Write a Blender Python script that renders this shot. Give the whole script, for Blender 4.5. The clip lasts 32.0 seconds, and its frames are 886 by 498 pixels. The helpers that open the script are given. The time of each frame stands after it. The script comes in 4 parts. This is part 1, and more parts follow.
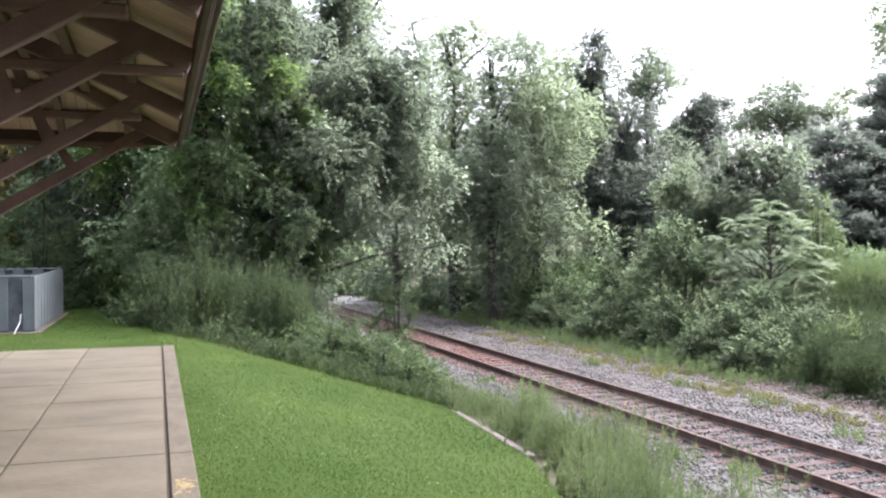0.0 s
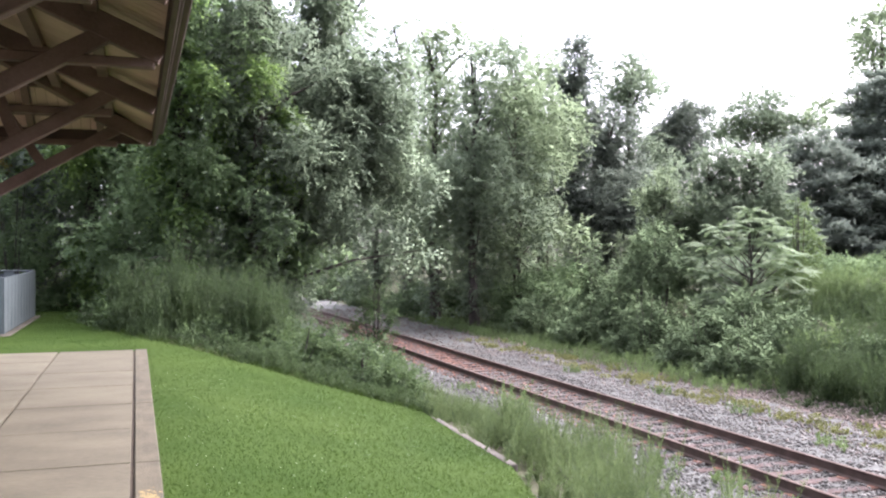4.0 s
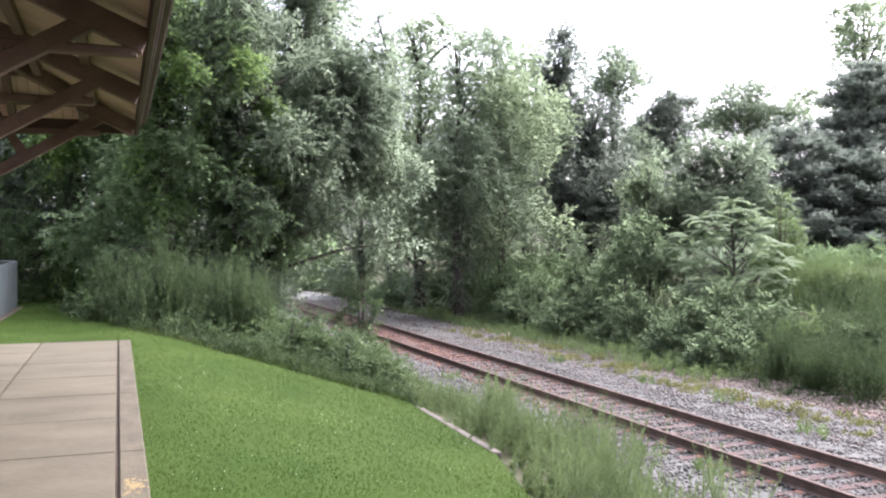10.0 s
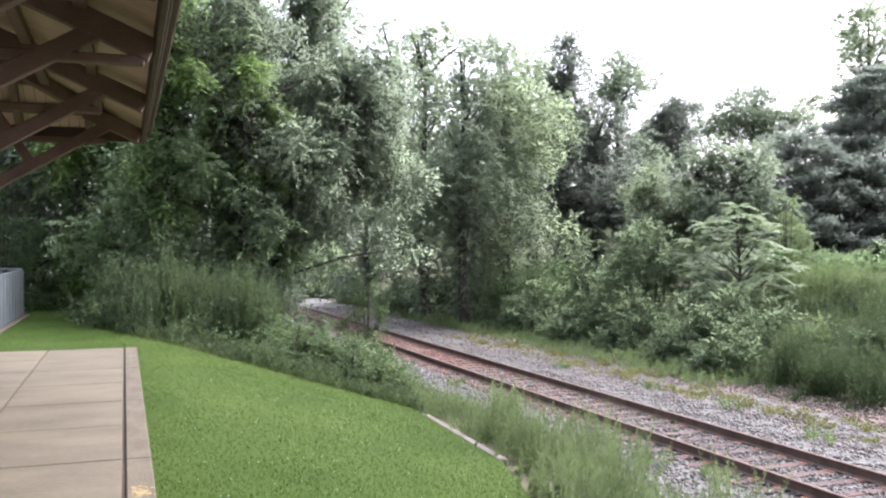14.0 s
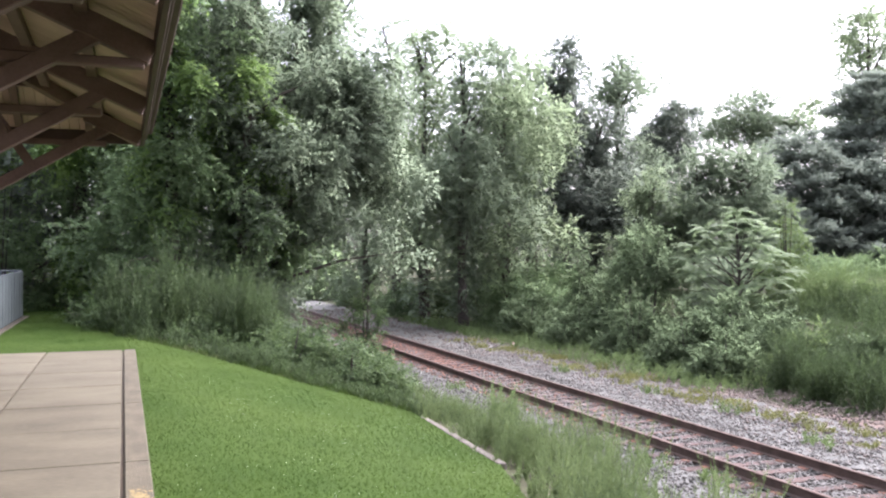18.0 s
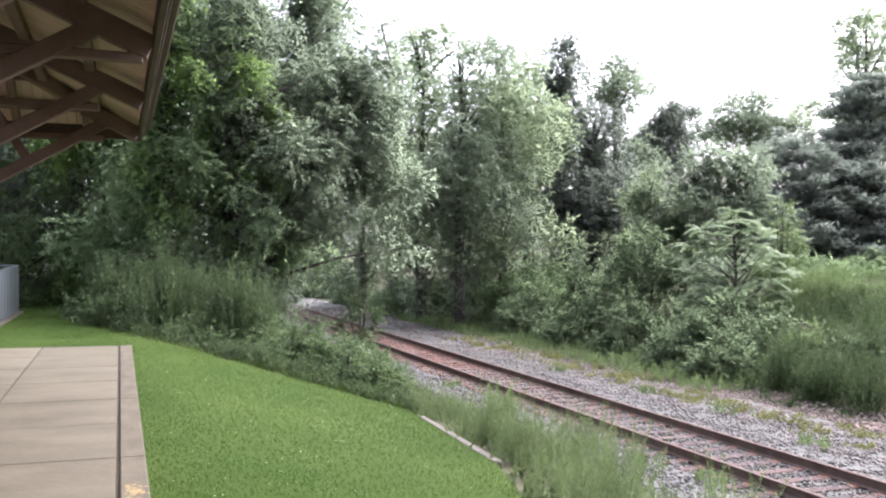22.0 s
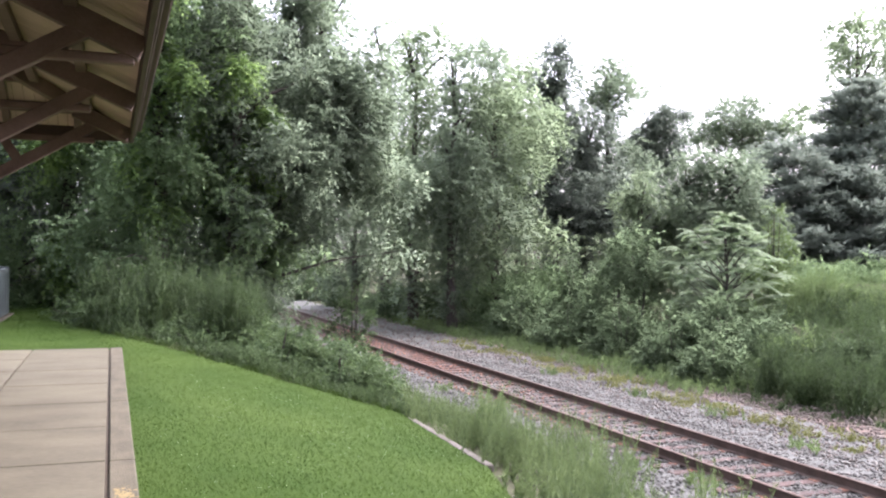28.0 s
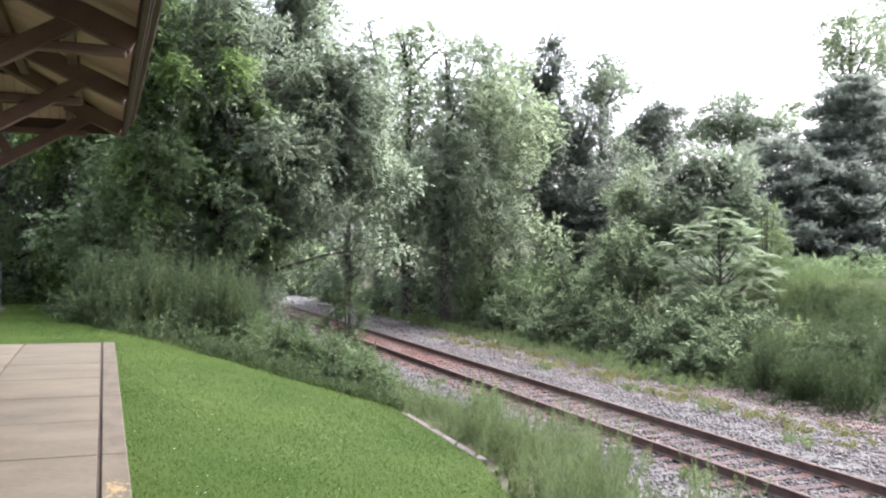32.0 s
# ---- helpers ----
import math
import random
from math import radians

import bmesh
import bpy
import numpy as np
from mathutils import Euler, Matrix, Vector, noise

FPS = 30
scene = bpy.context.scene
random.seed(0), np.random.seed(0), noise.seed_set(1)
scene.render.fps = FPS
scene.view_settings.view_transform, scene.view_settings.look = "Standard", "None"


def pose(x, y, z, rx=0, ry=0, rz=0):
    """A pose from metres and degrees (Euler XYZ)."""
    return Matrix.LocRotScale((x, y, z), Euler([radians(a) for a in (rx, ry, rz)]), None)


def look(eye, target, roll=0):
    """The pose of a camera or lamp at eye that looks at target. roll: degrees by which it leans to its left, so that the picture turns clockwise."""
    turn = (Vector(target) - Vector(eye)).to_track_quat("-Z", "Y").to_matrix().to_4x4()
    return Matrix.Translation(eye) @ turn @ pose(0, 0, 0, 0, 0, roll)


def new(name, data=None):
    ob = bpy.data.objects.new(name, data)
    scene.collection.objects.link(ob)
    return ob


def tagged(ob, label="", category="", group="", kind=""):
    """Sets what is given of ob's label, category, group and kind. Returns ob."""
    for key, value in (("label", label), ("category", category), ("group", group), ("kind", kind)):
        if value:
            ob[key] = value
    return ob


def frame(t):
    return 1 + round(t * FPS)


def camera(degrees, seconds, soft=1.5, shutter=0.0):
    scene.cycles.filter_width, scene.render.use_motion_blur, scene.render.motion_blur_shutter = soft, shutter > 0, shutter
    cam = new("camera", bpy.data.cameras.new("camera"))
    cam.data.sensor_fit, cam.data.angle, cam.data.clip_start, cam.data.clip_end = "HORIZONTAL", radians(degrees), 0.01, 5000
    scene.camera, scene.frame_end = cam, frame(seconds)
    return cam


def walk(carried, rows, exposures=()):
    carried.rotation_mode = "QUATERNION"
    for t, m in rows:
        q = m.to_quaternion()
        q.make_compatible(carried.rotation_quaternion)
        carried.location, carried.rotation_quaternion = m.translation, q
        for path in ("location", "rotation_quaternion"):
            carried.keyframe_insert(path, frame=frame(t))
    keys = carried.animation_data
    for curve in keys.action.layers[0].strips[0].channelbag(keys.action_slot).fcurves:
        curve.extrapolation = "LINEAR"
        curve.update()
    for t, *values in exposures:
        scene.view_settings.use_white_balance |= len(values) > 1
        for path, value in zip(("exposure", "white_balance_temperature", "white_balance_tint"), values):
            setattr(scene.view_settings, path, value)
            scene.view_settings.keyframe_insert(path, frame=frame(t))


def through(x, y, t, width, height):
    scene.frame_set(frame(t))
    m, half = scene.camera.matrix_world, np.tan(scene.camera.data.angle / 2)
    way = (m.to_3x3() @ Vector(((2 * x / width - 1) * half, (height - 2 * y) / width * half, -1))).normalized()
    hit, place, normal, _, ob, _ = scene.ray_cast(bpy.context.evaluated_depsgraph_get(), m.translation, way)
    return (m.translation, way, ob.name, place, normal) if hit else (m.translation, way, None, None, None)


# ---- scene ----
cam = camera(52.6, 32.0, soft=2.2)
walk(cam, [
    (0, look((0.0047, -0.0299, 1.6843), (6.0809, 19.0247, 1.7069), -0.463)),
    (0.5, look((0.0125, -0.0288, 1.6813), (6.0446, 19.0397, 1.7595), -0.464)),
    (1, look((0.0078, 0.1346, 1.6878), (5.9965, 19.2165, 1.8220), -0.727)),
    (1.5, look((-0.0072, 0.2325, 1.6784), (6.1817, 19.2475, 2.0326), -0.313)),
    (2, look((0.0283, 0.2303, 1.6780), (6.3257, 19.2107, 1.9736), 0.312)),
    (2.5, look((0.0616, 0.2236, 1.6648), (6.4179, 19.1854, 1.8817), 0.227)),
    (3, look((0.0767, 0.2273, 1.6543), (6.4891, 19.1704, 1.8530), -0.034)),
    (3.5, look((0.0891, 0.2418, 1.6514), (6.5418, 19.1714, 1.8252), 0.009)),
    (5.5, look((0.0945, 0.2254, 1.6504), (6.6959, 19.1043, 1.7376), -0.346)),
    (6, look((0.0916, 0.2168, 1.6440), (6.7161, 19.0877, 1.7125), -0.213)),
    (6.5, look((0.0850, 0.2140, 1.6431), (6.7462, 19.0720, 1.6922), -0.354)),
    (7, look((0.0806, 0.2160, 1.6412), (6.7631, 19.0666, 1.6664), -0.182)),
    (7.5, look((0.0859, 0.2110, 1.6398), (6.7876, 19.0548, 1.6374), -0.337)),
    (8, look((0.0856, 0.2318, 1.6364), (6.8301, 19.0603, 1.6023), -0.509)),
    (8.5, look((0.0939, 0.2308, 1.6306), (6.8743, 19.0462, 1.5409), -0.508)),
    (9, look((0.0924, 0.2313, 1.6352), (6.8984, 19.0373, 1.5189), -0.222)),
    (9.5, look((0.0881, 0.2247, 1.6381), (6.8982, 19.0293, 1.5405), -0.099)),
    (10, look((0.0830, 0.2171, 1.6336), (6.8942, 19.0214, 1.5785), -0.107)),
    (10.5, look((0.0857, 0.2190, 1.6422), (6.8442, 19.0424, 1.5829), 0.104)),
    (11, look((0.0835, 0.2183, 1.6435), (6.8239, 19.0482, 1.6057), 0.005)),
    (11.5, look((0.0843, 0.2161, 1.6410), (6.8125, 19.0504, 1.6267), 0.134)),
    (12, look((0.0800, 0.2138, 1.6430), (6.8088, 19.0479, 1.6556), -0.182)),
    (12.5, look((0.0801, 0.2123, 1.6405), (6.8024, 19.0487, 1.6864), -0.205)),
    (13, look((0.0760, 0.2060, 1.6401), (6.7834, 19.0476, 1.7112), -0.137)),
    (13.5, look((0.0771, 0.2036, 1.6448), (6.7779, 19.0475, 1.7256), -0.200)),
    (14, look((0.0779, 0.2011, 1.6378), (6.7795, 19.0447, 1.7251), -0.261)),
    (14.5, look((0.0761, 0.2080, 1.6417), (6.7720, 19.0536, 1.7275), -0.294)),
    (16.5, look((0.0764, 0.1994, 1.6440), (6.7793, 19.0420, 1.8096), -0.483)),
    (17, look((0.0705, 0.1995, 1.6427), (6.7625, 19.0455, 1.8507), -0.204)),
    (17.5, look((0.0690, 0.1989, 1.6364), (6.7838, 19.0367, 1.8526), -0.116)),
    (18, look((0.0765, 0.2059, 1.6466), (6.7914, 19.0443, 1.8002), -0.048)),
    (18.5, look((0.0775, 0.1958, 1.6345), (6.7963, 19.0328, 1.7819), -0.225)),
    (19, look((0.0783, 0.2091, 1.6432), (6.8090, 19.0422, 1.7602), 0.022)),
    (19.5, look((0.0767, 0.2128, 1.6394), (6.8297, 19.0380, 1.7337), -0.170)),
    (20, look((0.0791, 0.2154, 1.6372), (6.8395, 19.0380, 1.7153), -0.182)),
    (20.5, look((0.0772, 0.2283, 1.6397), (6.8341, 19.0522, 1.7261), 0.194)),
    (21, look((0.0792, 0.2237, 1.6369), (6.8346, 19.0480, 1.7519), 0.195)),
    (21.5, look((0.0778, 0.2201, 1.6355), (6.8426, 19.0409, 1.7596), 0.109)),
    (22, look((0.0718, 0.2237, 1.6339), (6.8536, 19.0384, 1.7570), 0.390)),
    (22.5, look((0.0698, 0.2178, 1.6411), (6.8338, 19.0385, 1.8072), 0.882)),
    (23, look((0.0650, 0.2181, 1.6389), (6.8260, 19.0395, 1.8433), 0.801)),
    (23.5, look((0.0673, 0.2156, 1.6370), (6.8276, 19.0374, 1.8413), 0.688)),
    (24, look((0.0716, 0.2258, 1.6406), (6.8408, 19.0443, 1.8473), 0.615)),
    (24.5, look((0.0729, 0.2310, 1.6468), (6.8499, 19.0465, 1.8636), 0.274)),
    (25, look((0.0685, 0.2196, 1.6353), (6.8784, 19.0228, 1.8896), 0.251)),
    (25.5, look((0.0645, 0.2104, 1.6392), (6.9132, 18.9997, 1.8778), 0.589)),
    (27.5, look((0.0759, 0.2326, 1.6418), (7.0051, 18.9926, 1.8578), 0.723)),
    (28, look((0.0807, 0.2236, 1.6396), (7.0196, 18.9804, 1.8259), 0.567)),
    (28.5, look((0.0795, 0.2238, 1.6318), (7.0244, 18.9783, 1.8312), 0.753)),
    (29, look((0.0758, 0.2329, 1.6373), (7.0363, 18.9815, 1.8400), 0.848)),
    (29.5, look((0.0739, 0.2474, 1.6399), (7.0606, 18.9863, 1.8372), 0.999)),
    (30, look((0.0734, 0.2380, 1.6365), (7.0688, 18.9737, 1.8389), 1.057)),
    (30.5, look((0.0777, 0.2372, 1.6363), (7.0795, 18.9706, 1.8216), 1.095)),
    (31, look((0.0823, 0.2389, 1.6295), (7.1036, 18.9652, 1.7902), 1.009)),
    (31.5, look((0.0858, 0.2394, 1.6326), (7.1295, 18.9577, 1.7441), 0.793)),
    (32, look((0.0862, 0.2505, 1.6237), (7.1597, 18.9577, 1.7105), 0.654)),
], exposures=[(0, 2.4, 6040, 23), (32, 2.4, 6040, 23)])

# world: one hazy white overcast sky and one broad, weak sun high over the trees
SUN_ELEVATION, SUN_ROTATION = radians(50), radians(74)
world = bpy.data.worlds.new("sky")
scene.world = world
world.use_nodes = True
wn, wl = world.node_tree.nodes, world.node_tree.links
sky = wn.new("ShaderNodeTexSky")
sky.sky_type, sky.sun_disc = "NISHITA", False
sky.sun_elevation, sky.sun_rotation = SUN_ELEVATION, SUN_ROTATION
sky.air_density, sky.dust_density, sky.ozone_density = 1.0, 6.0, 0.5
pale = wn.new("ShaderNodeHueSaturation")
pale.inputs["Saturation"].default_value = 0.35
wl.new(sky.outputs[0], pale.inputs["Color"])
wl.new(pale.outputs[0], wn["Background"].inputs["Color"])
wn["Background"].inputs["Strength"].default_value = 0.15

sun_data = bpy.data.lights.new("sun", "SUN")
sun_data.energy, sun_data.angle, sun_data.color = 1.5, radians(100), (1.0, 0.98, 0.96)
sun = new("sun", sun_data)
toward = Vector((math.sin(SUN_ROTATION) * math.cos(SUN_ELEVATION), math.cos(SUN_ROTATION) * math.cos(SUN_ELEVATION), math.sin(SUN_ELEVATION)))
sun.matrix_world = look(toward * 60, (0, 0, 0))


# ---- materials ----
def material(name, dark, light, rough=0.8, scale=6.0, fine=60.0, bump=0.2, metal=0.0, island=0.0, per_object=0.0, spec=0.3, stretch=None):
    """Two scales of mottling between two colours, fine relief, and an optional tone for each loose piece or object; stretch lays the mottling through the whole place in streaks."""
    m = bpy.data.materials.new(name)
    m.use_nodes = True
    n, l = m.node_tree.nodes, m.node_tree.links
    b = n["Principled BSDF"]
    b.inputs["Roughness"].default_value, b.inputs["Metallic"].default_value = rough, metal
    b.inputs["Specular IOR Level"].default_value = spec
    co = n.new("ShaderNodeTexCoord")
    place = co.outputs["Object"]
    if stretch:
        geo, mp = n.new("ShaderNodeNewGeometry"), n.new("ShaderNodeMapping")
        mp.inputs["Scale"].default_value = stretch
        l.new(geo.outputs["Position"], mp.inputs["Vector"])
        place = mp.outputs[0]
    big, small = n.new("ShaderNodeTexNoise"), n.new("ShaderNodeTexNoise")
    big.inputs["Scale"].default_value, big.inputs["Detail"].default_value = scale, 5
    small.inputs["Scale"].default_value, small.inputs["Detail"].default_value = fine, 3
    l.new(place, big.inputs["Vector"]), l.new(place, small.inputs["Vector"])
    add = n.new("ShaderNodeMath")
    add.operation = "MULTIPLY_ADD"
    add.inputs[1].default_value = 0.45
    l.new(small.outputs["Fac"], add.inputs[0]), l.new(big.outputs["Fac"], add.inputs[2])
    last = add.outputs[0]
    for amount, node, out in ((island, "ShaderNodeNewGeometry", "Random Per Island"), (per_object, "ShaderNodeObjectInfo", "Random")):
        if amount:
            src, mul = n.new(node), n.new("ShaderNodeMath")
            mul.operation = "MULTIPLY_ADD"
            mul.inputs[1].default_value = amount
            l.new(src.outputs[out], mul.inputs[0]), l.new(last, mul.inputs[2])
            last = mul.outputs[0]
    ramp = n.new("ShaderNodeMapRange")
    ramp.inputs["From Min"].default_value, ramp.inputs["From Max"].default_value = 0.45, 1.0 + island + per_object
    l.new(last, ramp.inputs["Value"])
    mix = n.new("ShaderNodeMix")
    mix.data_type = "RGBA"
    mix.inputs["A"].default_value, mix.inputs["B"].default_value = (*dark, 1), (*light, 1)
    l.new(ramp.outputs[0], mix.inputs["Factor"])
    l.new(mix.outputs["Result"], b.inputs["Base Color"])
    if bump:
        bp = n.new("ShaderNodeBump")
        bp.inputs["Strength"].default_value, bp.inputs["Distance"].default_value = bump, 0.02
        l.new(small.outputs["Fac"], bp.inputs["Height"]), l.new(bp.outputs[0], b.inputs["Normal"])
    return m


def leaf_material(name, dark, light, through=0.5, patch=0.5, rough=0.65, spec=0.2, glow=1.0, vary=0.5):
    """Leaves: each its own tone, patches of paler growth, light passing through; glow is how much more passes than is thrown back."""
    m = bpy.data.materials.new(name)
    m.use_nodes = True
    n, l = m.node_tree.nodes, m.node_tree.links
    b = n["Principled BSDF"]
    b.inputs["Roughness"].default_value, b.inputs["Specular IOR Level"].default_value = rough, spec
    co, tex, geo = n.new("ShaderNodeTexCoord"), n.new("ShaderNodeTexNoise"), n.new("ShaderNodeNewGeometry")
    tex.inputs["Scale"].default_value, tex.inputs["Detail"].default_value = patch, 3
    l.new(co.outputs["Object"], tex.inputs["Vector"])
    add = n.new("ShaderNodeMath")
    add.operation = "MULTIPLY_ADD"
    add.inputs[1].default_value = vary
    l.new(geo.outputs["Random Per Island"], add.inputs[0]), l.new(tex.outputs["Fac"], add.inputs[2])
    ramp = n.new("ShaderNodeMapRange")
    ramp.inputs["From Min"].default_value, ramp.inputs["From Max"].default_value = 0.4, 0.65 + vary
    l.new(add.outputs[0], ramp.inputs["Value"])
    mix = n.new("ShaderNodeMix")
    mix.data_type = "RGBA"
    mix.inputs["A"].default_value, mix.inputs["B"].default_value = (*dark, 1), (*light, 1)
    l.new(ramp.outputs[0], mix.inputs["Factor"])
    l.new(mix.outputs["Result"], b.inputs["Base Color"])
    tr, sh = n.new("ShaderNodeBsdfTranslucent"), n.new("ShaderNodeMixShader")
    sh.inputs[0].default_value = through
    lit = n.new("ShaderNodeHueSaturation")
    lit.inputs["Value"].default_value = glow
    l.new(mix.outputs["Result"], lit.inputs["Color"]), l.new(lit.outputs[0], tr.inputs["Color"])
    l.new(b.outputs[0], sh.inputs[1]), l.new(tr.outputs[0], sh.inputs[2])
    l.new(sh.outputs[0], n["Material Output"].inputs["Surface"])
    return m


CONCRETE = material("concrete", (0.040, 0.033, 0.019), (0.102, 0.090, 0.057), 0.85, 1.5, 22, 0.2, per_object=0.25, stretch=(0.7, 1.2, 1.0))
SOILED = material("earth_stained_concrete", (0.05, 0.043, 0.032), (0.095, 0.083, 0.064), 0.9, 3, 50, 0.3)
KERB = material("kerb_concrete", (0.034, 0.028, 0.016), (0.085, 0.073, 0.046), 0.9, 3, 40, 0.35, stretch=(1.6, 0.7, 1.0))
EDGING = material("edging_concrete", (0.061, 0.054, 0.045), (0.111, 0.097, 0.080), 0.9, 4, 50, 0.3)
JOINT = material("joint_filler", (0.022, 0.016, 0.009), (0.052, 0.038, 0.023), 0.9)
TIMBER = material("dark_stained_timber", (0.092, 0.060, 0.051), (0.177, 0.115, 0.098), 0.65, 3, 40, 0.2)
FASCIA = material("fascia_paint", (0.045, 0.028, 0.024), (0.083, 0.053, 0.046), 0.6, 3, 40, 0.15)
DECK = material("roof_deck_boards", (0.36, 0.27, 0.215), (0.54, 0.41, 0.33), 0.7, 2.5, 30, 0.1, island=0.3)
SHINGLE = material("roof_shingle", (0.06, 0.05, 0.045), (0.12, 0.1, 0.09), 0.9, 4, 60, 0.4)
RAIL = material("rusty_rail", (0.068, 0.048, 0.04), (0.132, 0.096, 0.08), 0.85, 4, 60, 0.3, spec=0.1)
TIE = material("weathered_tie", (0.029, 0.017, 0.014), (0.080, 0.048, 0.040), 0.9, 5, 50, 0.5, per_object=0.5)
PLATE = material("rusty_plate", (0.09, 0.04, 0.025), (0.2, 0.09, 0.05), 0.8)
BALLAST = material("ballast_bed", (0.033, 0.033, 0.029), (0.103, 0.104, 0.094), 0.9, 9, 28, 1.0)
STONE = material("ballast_stone", (0.036, 0.035, 0.032), (0.143, 0.137, 0.123), 0.85, 3, 30, 0.3, island=0.9)
RUSTY_STONE = material("rust_stained_stone", (0.089, 0.041, 0.027), (0.281, 0.135, 0.085), 0.9, 3, 30, 0.3, island=0.7)
PINK_STONE = material("brownish_stone", (0.058, 0.046, 0.040), (0.164, 0.138, 0.119), 0.9, 3, 30, 0.3, island=0.9)
SOIL = material("leaf_litter_soil", (0.032, 0.034, 0.02), (0.07, 0.07, 0.042), 0.95, 1.2, 25, 0.6, spec=0.05)
LAWN = material("lawn_turf", (0.016, 0.035, 0.005), (0.042, 0.065, 0.014), 0.9, 0.5, 40, 0.25, spec=0.05)
BARK = material("bark", (0.023, 0.019, 0.016), (0.065, 0.055, 0.046), 0.95, 5, 40, 0.8)
BOX_PAINT = material("grey_blue_paint", (0.066, 0.080, 0.082), (0.102, 0.119, 0.119), 0.6, 2, 40, 0.05)
BOX_DARK = material("dark_recess", (0.060, 0.070, 0.080), (0.120, 0.140, 0.150), 0.8)
PIPE = material("white_plastic_pipe", (0.35, 0.35, 0.34), (0.45, 0.45, 0.44), 0.4)
CLOVER = material("clover_flower", (0.4, 0.42, 0.36), (0.55, 0.56, 0.5), 0.9)
DIRT = material("rusty_dirt", (0.075, 0.05, 0.04), (0.15, 0.104, 0.084), 0.95, 1.5, 30, 0.6)
LOG = material("bleached_log", (0.2, 0.17, 0.14), (0.38, 0.33, 0.28), 0.9)

# haze is put into the tree leaf and needle colours: greyed and lifted
VINE = leaf_material("vine_leaf", (0.097, 0.136, 0.075), (0.150, 0.207, 0.100), 0.75, rough=0.9, spec=0.05, glow=1.55, vary=0.3)
# the vine leaf again, its colour lowered to put shadow into the bank
SHADED_VINE = leaf_material("shaded_vine_leaf", (0.058, 0.079, 0.046), (0.094, 0.128, 0.066), 0.75, rough=0.9, spec=0.05, glow=1.55, vary=0.3)
BRIGHT = leaf_material("bright_vine_leaf", (0.085, 0.135, 0.045), (0.19, 0.28, 0.085), 0.55, glow=1.5)
TREE_LEAF = leaf_material("tree_leaf", (0.089, 0.112, 0.078), (0.134, 0.168, 0.107), 0.75, rough=0.9, spec=0.05, glow=1.55, vary=0.3)
PALE_LEAF = leaf_material("pale_tree_leaf", (0.100, 0.127, 0.078), (0.143, 0.182, 0.104), 0.75, rough=0.9, spec=0.05, glow=1.55, vary=0.3)
DARK_LEAF = leaf_material("dark_ivy_leaf", (0.088, 0.105, 0.086), (0.126, 0.147, 0.112), 0.75, rough=0.9, spec=0.05, glow=1.55, vary=0.3)
NEEDLE = leaf_material("pine_needle", (0.141, 0.168, 0.135), (0.200, 0.232, 0.185), 0.7, rough=0.9, spec=0.05)
SUMAC = leaf_material("sumac_leaflet", (0.108, 0.15, 0.08), (0.2, 0.268, 0.14), 0.4, 1.5)
WEED = leaf_material("weed_leaf", (0.055, 0.083, 0.033), (0.141, 0.188, 0.074), 0.45, 1.0)
LIGHT_WEED = leaf_material("light_weed_leaf", (0.072, 0.107, 0.042), (0.155, 0.215, 0.082), 0.45, 1.0)
BLADE = leaf_material("grass_blade", (0.024, 0.048, 0.007), (0.047, 0.077, 0.013), 0.6, 0.45)
DRY = leaf_material("dry_grass", (0.11, 0.12, 0.042), (0.22, 0.225, 0.075), 0.3, 1.0)
TALL_WEED = leaf_material("tall_weed_leaf", (0.033, 0.050, 0.022), (0.079, 0.119, 0.044), 0.4, 0.9)
# bush leaves coloured darker for the shade the trees throw on them
SHADED_BUSH = leaf_material("shaded_bush_leaf", (0.04, 0.064, 0.028), (0.1, 0.148, 0.056), 0.45, 1.2)
RUST_LEAF = leaf_material("turning_leaf", (0.11, 0.095, 0.03), (0.22, 0.18, 0.06), 0.4, 1.0)


# ---- builders ----
def link(name, bm, mat, parent=None):
    mesh = bpy.data.meshes.new(name)
    bm.to_mesh(mesh)
    bm.free()
    if mat:
        mesh.materials.append(mat)
    ob = new(name, mesh)
    ob.parent = parent
    return ob


def part(name, bm, mat, parent, label=""):
    return tagged(link(name, bm, mat, parent), label)


def thing(name, m, label, category, group="", kind=""):
    e = new(name)
    e.empty_display_size = 0.2
    e.matrix_world = m
    return tagged(e, label, category, group, kind)


def box(bm, x0, x1, y0, y1, z0, z1, bevel=0.0):
    r = bmesh.ops.create_cube(bm, size=1)
    vs = r["verts"]
    for v in vs:
        v.co = (x0 + (v.co.x + 0.5) * (x1 - x0), y0 + (v.co.y + 0.5) * (y1 - y0), z0 + (v.co.z + 0.5) * (z1 - z0))
    if bevel:
        es = list({e for v in vs for e in v.link_edges})
        bmesh.ops.bevel(bm, geom=es, offset=bevel, segments=1, affect="EDGES", profile=0.5)
    return bm


def boxed(x0, x1, y0, y1, z0, z1, bevel=0.0):
    return box(bmesh.new(), x0, x1, y0, y1, z0, z1, bevel)


def beam(a, b, w, h, bevel=0.008):
    """A squared timber from a to b, w wide across, h deep."""
    a, b = Vector(a), Vector(b)
    d = b - a
    bm = boxed(-w / 2, w / 2, 0, d.length, -h / 2, h / 2, bevel)
    side = d.cross(Vector((0, 0, 1)))
    side = side.normalized() if side.length > 1e-6 else Vector((1, 0, 0))
    up = side.cross(d.normalized())
    m = Matrix((side, d.normalized(), up)).transposed().to_4x4()
    bm.transform(Matrix.Translation(a) @ m)
    return bm


